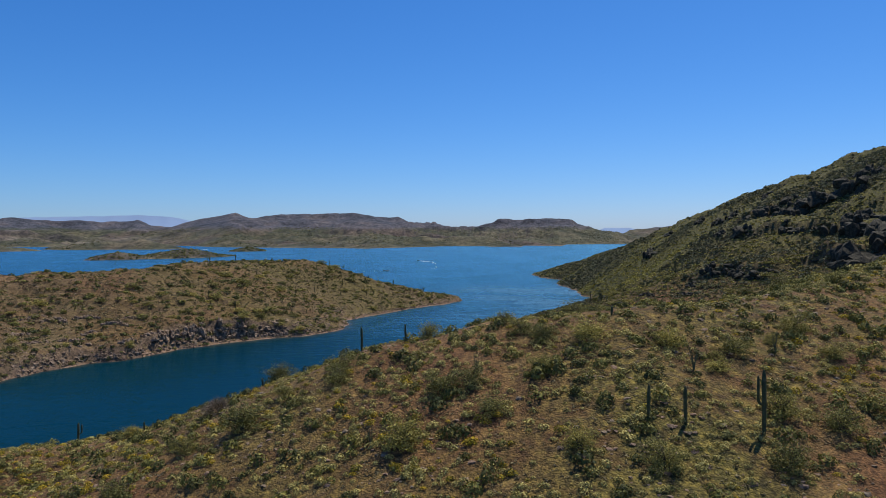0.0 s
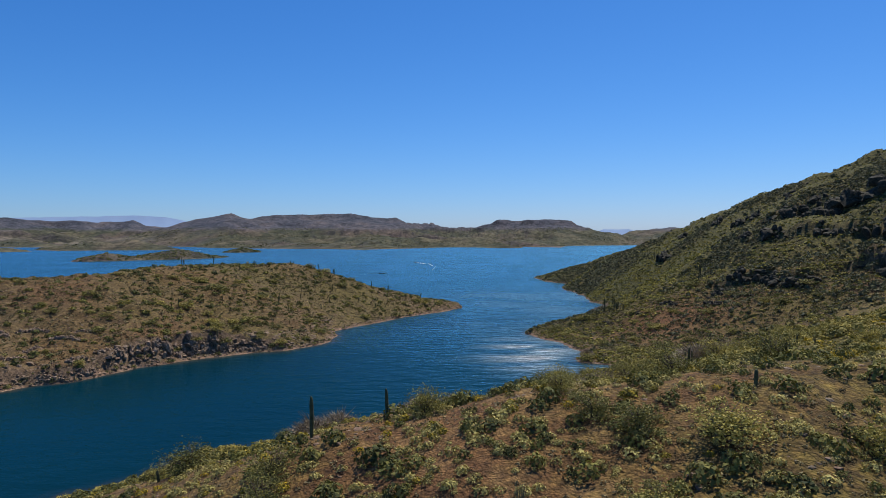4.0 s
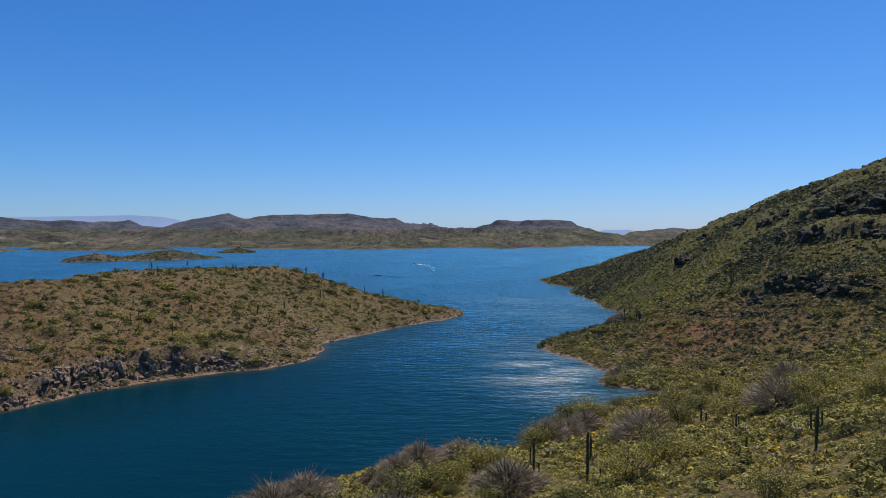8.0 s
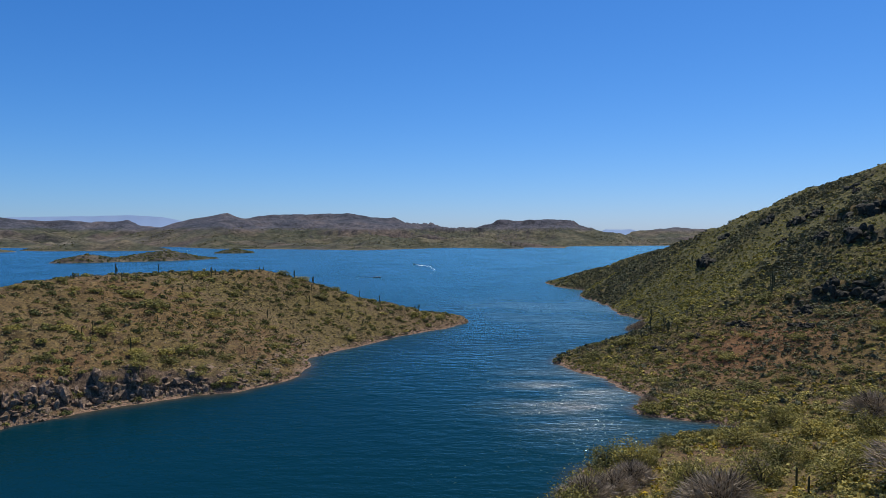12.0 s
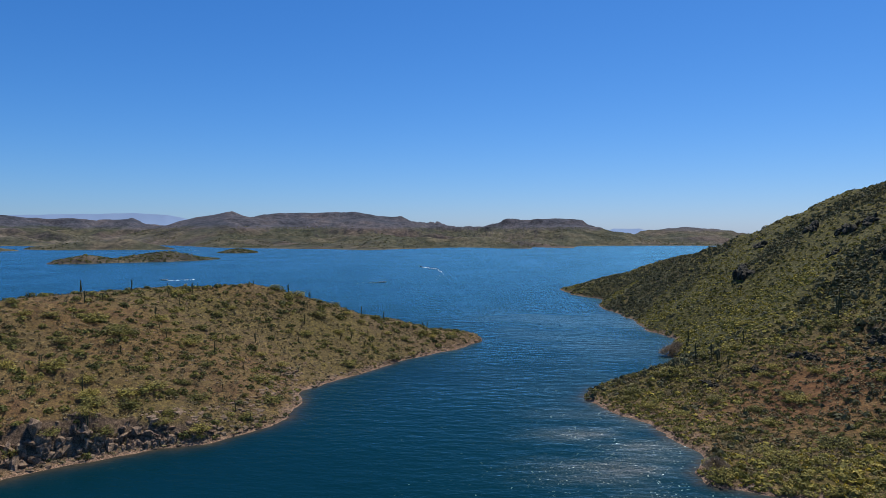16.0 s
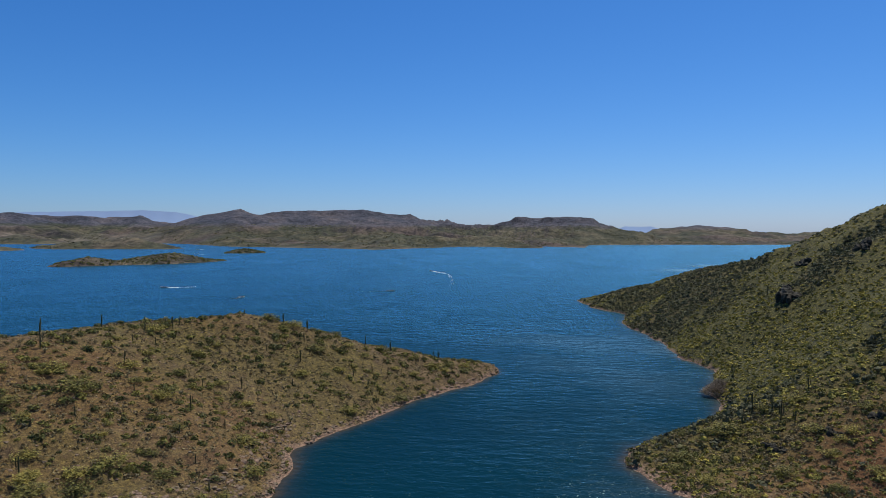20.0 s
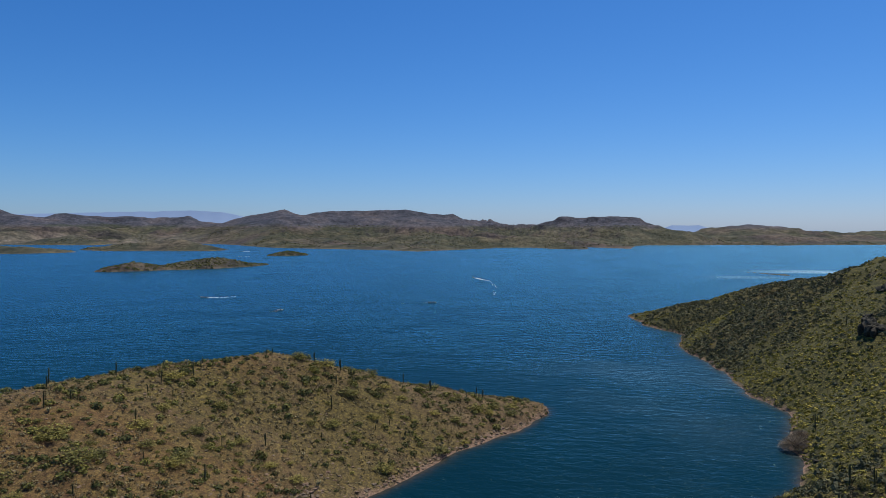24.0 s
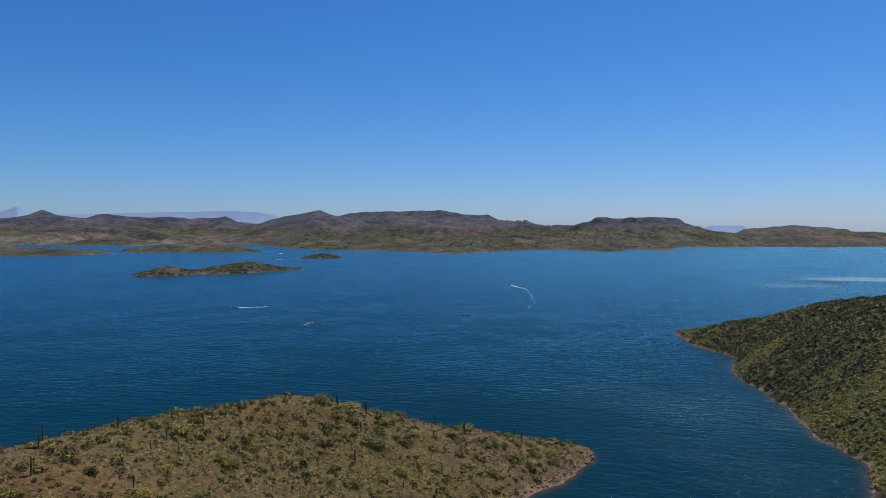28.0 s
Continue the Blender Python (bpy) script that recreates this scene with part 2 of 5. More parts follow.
MAINLAND = [(-95, -420), (-92, -60), (-86, 0), (-84, 50), (-80, 85), (-73, 108), (-60, 135), (-44, 160), (-27, 174), (-15, 183), (-4, 191), (9, 196),
            (19, 206), (22, 216), (33, 226), (40, 235), (46, 239), (54, 242.5), (61, 245), (55, 248.5), (49, 253), (44, 257), (46, 266),
            (48, 275), (46, 287), (42, 303), (36, 314), (32, 321), (38, 336), (56, 350), (69, 360),
            (78, 388), (84, 410), (96, 436), (93, 446), (90, 459), (93, 481), (95, 508), (93, 540), (92, 579), (105, 618), (96, 640), (91, 660), (89, 710),
            (110, 722), (170, 735), (260, 742), (420, 730), (800, 720), (800, -420)]
PENINSULA = [(10, 434), (9, 427), (2, 412), (-7, 398), (-21, 377), (-31, 361), (-41, 343), (-45, 332), (-43, 314), (-41, 302), (-45, 293), (-54, 282),
             (-68, 272), (-83, 260), (-91, 252), (-98, 237), (-104, 227), (-113, 218), (-119, 208), (-121, 192), (-135, 165), (-165, 140), (-240, 110),
             (-500, 80), (-900, 60), (-900, 430), (-400, 400), (-250, 390), (-170, 410), (-120, 435), (-70, 452), (-25, 450), (3, 441)]
LONG_ISLAND = [(-596, 1149), (-564, 1166), (-509, 1211), (-458, 1258), (-417, 1321), (-395, 1387), (-412, 1395), (-445, 1345), (-482, 1312), (-522, 1266),
               (-550, 1240), (-588, 1195)]
SMALL_ISLAND = [(-537, 1752), (-500, 1764), (-443, 1801), (-470, 1835), (-520, 1800)]
REEF = [(340, 1262), (352, 1250), (364, 1225), (374, 1203), (388, 1184), (391, 1190), (378, 1218), (366, 1240), (352, 1262)]
WEST_POINT = [(-2600, 1700), (-1301, 1781), (-1168, 1804), (-1092, 1925), (-1130, 1990), (-1300, 2150), (-2600, 2500)]
WEST_SPIT = [(-1195, 2110), (-1067, 2012), (-952, 2073), (-782, 2060), (-770, 2150), (-900, 2330), (-1300, 2420)]
FAR_SHORE = [(-3600, 2700), (-2300, 2700), (-1439, 2609), (-1514, 3135), (-1000, 2760), (-760, 2420), (-603, 2328), (-505, 2294), (-316, 2186), (-223, 2092),
             (-137, 2250), (-58, 2362), (-6, 2480), (66, 2521), (120, 2501), (178, 2349), (259, 2338), (294, 2580), (365, 2484), (408, 2438), (488, 2820), (555, 2906), (767, 2942), (980, 2978), (1056, 2916), (1195, 3015), (2400, 3350),
             (3600, 3500), (3600, 5200), (-3600, 5200)]

NEAR_RIDGE = [(-84, 84, 1), (-68, 86, 7), (-55, 87, 12.5), (-38, 88, 14.5), (-22, 84, 17.6), (-9, 77, 25.5), (-4, 77, 27.6), (8, 75, 30.3), (18, 73, 31.8), (45, 84, 33), (72, 106, 36),
              (115, 125, 43), (260, 180, 80)]
MOUNTAIN_RIDGE = [(89, 710, 0), (135, 678, 15.5), (180, 645, 33), (245, 555, 61), (278, 530, 76.5), (320, 510, 101.5), (430, 440, 150), (560, 380, 170)]
SPUR = [(32, 321, 0), (48, 338, 3), (65, 345, 5), (88, 355, 9.5), (115, 368, 17), (170, 395, 36), (260, 430, 75), (430, 440, 150)]
SPUR_TWO = [(93, 570, 0), (115, 545, 13), (150, 515, 34), (200, 490, 54), (300, 480, 79), (430, 440, 150)]
PEN_RIDGE = [(10, 434, 0.5), (-12, 431, 4.5), (-30, 420, 9.8), (-75, 388, 26.5), (-100, 362, 26.8), (-114, 330, 26.8), (-132, 298, 25.3), (-185, 278, 23.5), (-280, 245, 32),
             (-600, 240, 45)]


ROCK_FACES = [([(116, 322), (122, 314), (126, 300), (131, 285)], 4.5), ([(150, 284), (158, 272), (168, 266), (182, 262)], 8.0),
              ([(141, 372), (146, 350), (153, 337), (163, 326)], 5.0), ([(168, 408), (176, 386), (191, 370), (206, 356)], 7.0), ([(124, 466), (134, 447)], 3.0),
              ([(168, 318), (180, 306), (190, 300)], 6.0)]


def rock_face(x, y, line, high):
    """A broken step in the slope along a line, the ground on its left side lifted and easing back uphill."""
    best, side, along = np.full(x.shape, 1e12), np.zeros(x.shape), np.zeros(x.shape)
    n = len(line) - 1
    for i, ((ax, ay), (bx, by)) in enumerate(zip(line, line[1:])):
        ex, ey = bx - ax, by - ay
        k = np.clip(((x - ax) * ex + (y - ay) * ey) / (ex * ex + ey * ey), 0, 1)
        d = (x - ax - k * ex) ** 2 + (y - ay - k * ey) ** 2
        near_it = d < best
        best = np.where(near_it, d, best)
        side = np.where(near_it, np.sign(ex * (y - ay) - ey * (x - ax)), side)
        along = np.where(near_it, (i + k) / n, along)
    off = side * np.sqrt(best) + 3.5 * rough(x, y, 9, 3, 47)
    far_end = np.where((along < 0.001) | (along > 0.999), np.sqrt(best), 0.0)
    return high * zone(off, -2.4, 2.4) * np.exp(-np.maximum(off, 0) / 18) * np.exp(-(far_end / 7) ** 2) * (0.7 + 0.5 * rough(x, y, 13, 2, 48))


def zone(v, a, b):
    k = np.clip((v - a) / (b - a), 0, 1)
    return k * k * (3 - 2 * k)


def brush_belts(x, y):
    """Belts that run up the mountain's slope, positive in the grassy ones."""
    return rough(0.8 * x + 0.6 * y, (0.8 * y - 0.6 * x) * 3.6, 85, 3, 66)


def land_height(x, y):
    """Ground height in metres, and the signed distance to the shore, for arrays of x and y."""
    n_big, n_mid, n_small = rough(x, y, 38, 3, 3), rough(x, y, 11, 3, 9), rough(x, y, 2.6, 3, 21)
    # mainland
    d = shore_distance(x, y, MAINLAND)
    d = d + 1.6 * n_mid * np.exp(-(d / 14) ** 2)
    hill = ridge_height(x, y, NEAR_RIDGE, 0.38, 0.46, 5)
    hill = soft_max(hill, ridge_height(x, y, MOUNTAIN_RIDGE, 0.45, 0.385, 10), 8)
    hill = soft_max(hill, ridge_height(x, y, SPUR, 0.36, 0.34, 6), 5)
    hill = soft_max(hill, ridge_height(x, y, SPUR_TWO, 0.34, 0.34, 8), 6)
    flat = zone(y, 275, 235)                       # the gently rising wash
    hill = soft_max(hill, 0.8 + (0.04 + 0.13 * flat) * np.clip(d, 0, 110), 3)
    hill = hill + 3.2 * brush_belts(x, y) * zone(hill, 6, 24) * zone(y, 275, 320)      # low ribs and gullies down the slope
    steep = np.clip((hill - 12) / 40, 0, 1) * zone(x + 0.7 * (y - 100), 90, 190)
    hill = hill + n_big * (0.7 + 3.2 * steep) + n_mid * (0.4 + 1.6 * steep) + n_small * 0.16
    ledge = zone(rough(x + 0.35 * y, y, 34, 3, 91), 0.0, 0.32) + zone(rough(x, y + 0.2 * x, 52, 2, 97), 0.05, 0.3)
    hill = hill + 1.9 * (ledge - 1.1) * zone(hill, 20, 40) * (1 - zone(hill, 50, 66)) * zone(x + 0.7 * (y - 100), 150, 230)
    for line, high in ROCK_FACES:
        hill = hill + rock_face(x, y, line, high)
    z = soft_min(hill, 0.62 * d, 1.5)
    z_all, d_all = z, d
    # peninsula
    d = shore_distance(x, y, PENINSULA)
    d = d + 1.8 * n_mid * np.exp(-(d / 10) ** 2)
    cliff = np.clip((-52 - x) / 14, 0, 1) * np.clip((330 - y) / 40, 0, 1)
    hill = ridge_height(x, y, PEN_RIDGE, 0.36, 0.55, 9)
    hill = soft_max(hill, 0.8 + 0.11 * np.maximum(d, 0) + cliff * (2.8 + 0.05 * np.maximum(d, 0)), 3)
    hill = hill + 0.8 * n_big + (0.35 + 0.9 * cliff) * n_mid + (0.26 + 0.3 * cliff) * n_small
    face = zone(rough(x, y, 17, 2, 29), -0.55, -0.15) * cliff              # a broken rock face behind a low ledge
    edge = (0.5 + 0.8 * (cliff - face) + 0.5 * zone(y, 400, 430)) * d
    step = 0.38 * d + 6.0 * zone(d + 1.3 * n_mid + 0.7 * n_small, 3.4, 5.6)
    z = soft_min(hill, edge * (1 - face) + step * face, 1.0)
    z_all, d_all = np.maximum(z_all, z), np.maximum(d_all, d)
    return z_all, d_all, cliff


def far_height(x, y):
    n_big, n_mid = rough(x, y, 260, 5, 5), rough(x, y, 60, 4, 8)
    gully = np.abs(rough(x, y, 150, 5, 31, 0.6))
    valley = np.abs(rough(x, y, 230, 2, 33, 0.4))
    z_all = np.full(x.shape, -6.0)
    for poly, lines, beach in FAR_LANDS:
        d = shore_distance(x, y, poly) + 6 * n_mid
        foot = zone(d, 15, 120) * (22 * np.maximum(rough(x, y, 240, 4, 13, 0.55), 0) + 5 * n_mid)
        hill = 2.0 + 0.03 * np.maximum(d, 0) + (foot if poly is FAR_SHORE else 0.0)
        for line, left, right, rnd, wild in lines:
            h = ridge_height(x, y, line, left, right, rnd, 13.0 if wild >= 6 else 0.0)
            hill = soft_max(hill, h + wild * (0.45 * n_mid + 0.8 * n_big - 2.1 * gully) * np.clip(1.2 - h / 150, 0.12, 1) - (2.2 * wild * valley * zone(ridge_height(x, y, line, 0.0, 0.0, rnd) - h, 8, 60) if wild >= 6 else 0.0), 2)
        if poly is FAR_SHORE:                       # hard beds stand out as rims
            for top in (62 + 14 * n_big, 98 + 12 * n_big):
                hill = hill + 5.0 * (zone(hill, top - 9, top) - zone(hill, top, top + 30))
        z_all = np.maximum(z_all, soft_min(hill, beach * d, 2.0))
    return z_all


FAR_LANDS = [
    (LONG_ISLAND, [([(-575, 1178, 7), (-552, 1200, 13), (-522, 1232, 6), (-490, 1265, 12), (-458, 1300, 18), (-428, 1340, 8), (-400, 1388, 1)], 0.45, 0.4, 6, 0.7)], 0.6),
    (SMALL_ISLAND, [([(-520, 1775, 5), (-495, 1790, 12), (-460, 1808, 6)], 0.4, 0.4, 8, 0.7)], 0.5),
    (REEF, [([(345, 1258, 1.5), (388, 1188, 1.5)], 0.3, 0.3, 2, 0.2)], 0.4),
    (WEST_POINT, [([(-2400, 2000, 40), (-1700, 1920, 32), (-1400, 1900, 28), (-1200, 1880, 15), (-1110, 1940, 5)], 0.25, 0.25, 20, 3)], 0.35),
    (WEST_SPIT, [([(-1180, 2150, 8), (-1040, 2120, 20), (-930, 2150, 32), (-860, 2140, 18), (-790, 2110, 9)], 0.3, 0.3, 15, 2)], 0.35),
    (FAR_SHORE, [
        ([(-1298, 3238, 94), (-1138, 3301, 138), (-994, 3350, 155), (-921, 3372, 127), (-846, 3393, 138), (-669, 3434, 146), (-436, 3473, 152), (-319, 3486, 134),
          (-227, 3493, 134), (-162, 3497, 105), (-45, 3501, 110), (19, 3501, 84), (160, 3496, 79)], 0.28, 0.15, 6, 10),
        ([(152, 3347, 79), (272, 3338, 111), (367, 3328, 109), (482, 3312, 116), (584, 3294, 113), (650, 3281, 89), (726, 3264, 59), (790, 3248, 40)], 0.28, 0.21, 6, 8),
        ([(790, 3400, 36), (954, 3773, 38), (1049, 3746, 73), (1187, 3702, 84), (1340, 3646, 69), (1423, 3612, 59), (1523, 3569, 29), (1900, 3561, 15)], 0.25, 0.15, 6, 5.5),
        ([(-1102, 2724, 63), (-1008, 2763, 74), (-830, 2825, 49), (-707, 2860, 42), (-644, 2876, 31), (-538, 2899, 58), (-365, 2927, 43), (-212, 2943, 49), (4, 2951, 50),
          (216, 2941, 34)], 0.28, 0.24, 10, 9),
        ([(-2475, 3221, 119), (-2386, 3292, 121), (-2340, 3327, 153), (-2273, 3376, 116), (-2193, 3431, 95), (-2130, 3473, 134), (-2021, 3541, 124), (-1907, 3607, 117),
          (-1763, 3683, 115), (-1611, 3756, 127), (-1533, 3790, 95), (-1300, 3800, 80)], 0.2, 0.14, 6, 10),
        ([(-2400, 2700, 75), (-2096, 2856, 72), (-1941, 2975, 68), (-1768, 3092, 61), (-1575, 3205, 69), (-1365, 3209, 54)], 0.2, 0.2, 6, 10)], 0.3)]


def steps(points):
    """Grid lines through (start, step) pairs, the step growing evenly between them."""
    out = [points[0][0]]
    for (a, sa), (b, sb) in zip(points, points[1:]):
        n = max(1, round((b - a) / ((sa + sb) / 2)))
        k = np.linspace(0, 1, n + 1)[1:]
        w = sa * k + (sb - sa) * k * k / 2
        out.extend(a + (b - a) * w / w[-1])
    return np.array(out)


def sheet(name, xs, ys, z, mat):
    nx, ny = len(xs), len(ys)
    gx, gy = np.meshgrid(xs, ys)
    me = bpy.data.meshes.new(name)
    me.vertices.add(nx * ny)
    me.vertices.foreach_set("co", np.stack([gx, gy, z], -1).astype(np.float32).ravel())
    i = (np.arange(ny - 1)[:, None] * nx + np.arange(nx - 1)).ravel()
    quads = np.stack([i, i + 1, i + nx + 1, i + nx], -1)
    me.loops.add(quads.size)
    me.loops.foreach_set("vertex_index", quads.ravel().astype(np.int32))
    me.polygons.add(len(quads))
    me.polygons.foreach_set("loop_start", np.arange(0, quads.size, 4, dtype=np.int32))
    me.update(calc_edges=True)
    me.polygons.foreach_set("use_smooth", np.ones(len(quads), bool))
    me.materials.append(mat)
    return new(name, me)


def paint(ob, name, values):
    a = ob.data.attributes.new(name, "FLOAT", "POINT")
    a.data.foreach_set("value", np.ascontiguousarray(values, np.float32).ravel())


XS = steps([(-3600, 60), (-2500, 24), (-1500, 14), (-700, 13), (-610, 7), (-390, 7), (-300, 9), (-160, 1.8), (-60, 1.5), (110, 1.5), (300, 2.8), (700, 11), (1500, 20), (3600, 60)])
YS = steps([(-420, 30), (30, 1.45), (250, 1.45), (440, 1.8), (700, 4.5), (760, 7), (1120, 9), (1400, 9), (2000, 20), (2300, 18), (3500, 22), (3900, 40), (4900, 120)])
GX, GY = np.meshgrid(XS, YS)
near, shore, cliff = land_height(GX, GY)
GZ = np.maximum(near, far_height(GX, GY))
GZ = np.maximum(GZ, -6.0)
ground = tagged(sheet("ground", XS, YS, GZ, GROUND), "dry rocky desert ground with reddish soil, grass and shrubs", "ground", kind="structure")
slope = np.hypot(np.gradient(GZ, axis=1) / np.gradient(XS)[None, :], np.gradient(GZ, axis=0) / np.gradient(YS)[:, None])
main = zone(shore_distance(GX, GY, MAINLAND), -20, 0)
paint(ground, "tan", np.clip(1 - (1 - main) * np.clip(0.1 + 0.5 * rough(GX, GY, 32, 3, 76), 0, 0.5) - main * (0.25 + 0.7 * np.exp(-((GX - 90) / 58) ** 2 - ((GY - 302) / 36) ** 2) + 0.6 * zone(GY, 130, 80)), 0, 1))
paint(ground, "herb", np.clip((main * (0.95 + 0.3 * rough(GX, GY, 30, 3, 77)) + (1 - main) * (0.44 + 0.3 * rough(GX, GY, 45, 3, 78))) * (1 - zone(GY, 118, 95) * (0.50 - 0.40 * zone(GX, -4, 30) + 0.3 * rough(GX, GY, 16, 3, 79))) * (1 - np.exp(-((GX - 35) / 7) ** 2 - ((GY - 50) / 5) ** 2)) * (1 - 0.9 * np.exp(-((GX - 88) / 55) ** 2 - ((GY - 300) / 36) ** 2)), 0, 1))
band = brush_belts(GX, GY)
mount = main * zone(GY, 262, 300) * zone(GX + 0.25 * (GY - 300), 34, 52)
paint(ground, "green", mount * (1 - 0.92 * np.exp(-((GX - 88) / 55) ** 2 - ((GY - 303) / 37) ** 2)) * np.clip(0.85 + 0.5 * band, 0.35, 1))
paint(ground, "rock", np.clip(zone(slope, 0.75, 1.2) * (GY < 1000) * (1 - 0.6 * mount) + 0.7 * zone(slope, 0.5, 0.8) * (GY > 1000) + zone(GZ, 5.5, 3.5) * cliff * zone(GZ, 0.6, 1.6) * 0.45, 0, 1))
paint(ground, "shore", zone(GZ + 0.5 * rough(GX, GY, 3, 3, 40), 1.1, 0.5))
paint(ground, "pale", 0.8 * zone(GX, -1150, -1330) * zone(GY, 2350, 2500) * zone(GY, 3300, 3050) * zone(GZ, 52, 24) * np.clip(0.45 + 0.9 * rough(GX, GY, 210, 3, 72), 0, 1))
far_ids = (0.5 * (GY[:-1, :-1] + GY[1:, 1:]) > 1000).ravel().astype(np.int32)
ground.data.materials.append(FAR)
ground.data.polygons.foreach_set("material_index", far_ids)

WX = steps([(-3600, 300), (-200, 60), (-160, 2.5), (130, 2.5), (200, 12), (560, 14), (620, 120), (3600, 300)])
WY = steps([(-420, 200), (120, 20), (150, 2.5), (480, 2.5), (720, 4), (800, 60), (1060, 24), (1420, 24), (1500, 120), (4900, 400)])
WGX, WGY = np.meshgrid(WX, WY)
water = tagged(sheet("water", WX, WY, np.zeros(WGX.shape), WATER), "deep blue rippled lake water", "water", kind="structure")
depth, _, _ = land_height(WGX, WGY)
# ruffled patches: rougher water whose gloss is whitened to bring out sun glints
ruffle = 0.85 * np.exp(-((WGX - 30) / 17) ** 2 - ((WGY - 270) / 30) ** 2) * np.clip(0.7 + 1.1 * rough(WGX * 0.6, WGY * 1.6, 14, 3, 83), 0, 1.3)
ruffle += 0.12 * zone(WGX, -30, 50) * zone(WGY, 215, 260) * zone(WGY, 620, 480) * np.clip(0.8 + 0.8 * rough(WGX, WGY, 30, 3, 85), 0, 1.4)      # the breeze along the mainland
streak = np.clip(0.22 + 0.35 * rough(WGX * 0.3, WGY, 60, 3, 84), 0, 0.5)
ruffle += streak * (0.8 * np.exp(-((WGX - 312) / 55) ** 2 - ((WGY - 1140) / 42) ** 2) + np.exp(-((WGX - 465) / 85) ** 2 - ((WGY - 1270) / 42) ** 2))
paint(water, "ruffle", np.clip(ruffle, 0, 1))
paint(water, "calm", 0.88 * np.exp(-((WGX + 90) / 70) ** 2 - ((WGY - 195) / 85) ** 2))
paint(water, "shallow", np.clip(np.exp(np.minimum(depth, 0) / 0.7), 0, 1) * 0.8)


# ---- helpers for things ----
def mesh_of(name, verts, faces, mat, smooth=True):
    me = bpy.data.meshes.new(name)
    me.from_pydata([tuple(v) for v in verts], [], [tuple(f) for f in faces])
    me.materials.append(mat)
    if smooth:
        me.polygons.foreach_set("use_smooth", np.ones(len(me.polygons), bool))
    me.update()
    return me


def part(name, me, parent, label=""):
    ob = new(name, me)
    ob.parent = parent
    if label:
        ob["label"] = label
    return ob


def ground_at(x, y):
    i = int(np.clip(np.searchsorted(XS, x) - 1, 0, len(XS) - 2))
    j = int(np.clip(np.searchsorted(YS, y) - 1, 0, len(YS) - 2))
    u, v = (x - XS[i]) / (XS[i + 1] - XS[i]), (y - YS[j]) / (YS[j + 1] - YS[j])
    return float((GZ[j, i] * (1 - u) + GZ[j, i + 1] * u) * (1 - v) + (GZ[j + 1, i] * (1 - u) + GZ[j + 1, i + 1] * u) * v)


def ground_many(x, y):
    i = np.clip(np.searchsorted(XS, x) - 1, 0, len(XS) - 2)
    j = np.clip(np.searchsorted(YS, y) - 1, 0, len(YS) - 2)
    u, v = (x - XS[i]) / (XS[i + 1] - XS[i]), (y - YS[j]) / (YS[j + 1] - YS[j])
    return (GZ[j, i] * (1 - u) + GZ[j, i + 1] * u) * (1 - v) + (GZ[j + 1, i] * (1 - u) + GZ[j + 1, i + 1] * u) * v


def tube(path, radii, sides=8, ribs=0.0, cap=True):
    """A round or ribbed stem along a path, with a closed tip."""
    verts, faces = [], []
    path = [Vector(p) for p in path]
    for i, (p, r) in enumerate(zip(path, radii)):
        d = (path[min(i + 1, len(path) - 1)] - path[max(i - 1, 0)]).normalized()
        q = d.to_track_quat("Z", "Y")
        for k in range(sides):
            a = 2 * math.pi * k / sides
            rr = r * (1 - ribs * (k % 2))
            verts.append(p + q @ Vector((rr * math.cos(a), rr * math.sin(a), 0)))
    for i in range(len(path) - 1):
        for k in range(sides):
            a, b = i * sides + k, i * sides + (k + 1) % sides
            faces.append((a, b, b + sides, a + sides))
    if cap:
        verts.append(path[-1] + (path[-1] - path[-2]).normalized() * radii[-1] * 0.5)
        n, s = len(verts) - 1, (len(path) - 1) * sides
        faces += [(s + k, s + (k + 1) % sides, n) for k in range(sides)]
    return verts, faces


def joined(pieces):
    verts, faces = [], []
    for v, f in pieces:
        o = len(verts)
        verts += list(v)
        faces += [tuple(i + o for i in q) for q in f]
    return verts, faces


def leaf_cloud(rng, centres, spread, count, leaf):
    """count small three-cornered leaves scattered round the centres."""
    c = centres[rng.integers(0, len(centres), count)]
    p = c + rng.normal(0, 1, (count, 3)) * spread
    a = rng.normal(0, 1, (count, 3))
    a /= np.linalg.norm(a, axis=1, keepdims=True)
    b = np.cross(a, rng.normal(0, 1, (count, 3)))
    b /= np.linalg.norm(b, axis=1, keepdims=True)
    s = leaf * rng.uniform(0.6, 1.3, (count, 1))
    tri = np.stack([p - 0.5 * a * s - 0.35 * b * s, p + 0.6 * a * s, p - 0.4 * a * s + 0.45 * b * s], 1)
    tri[..., 2] = np.maximum(tri[..., 2], 0.0)
    return tri


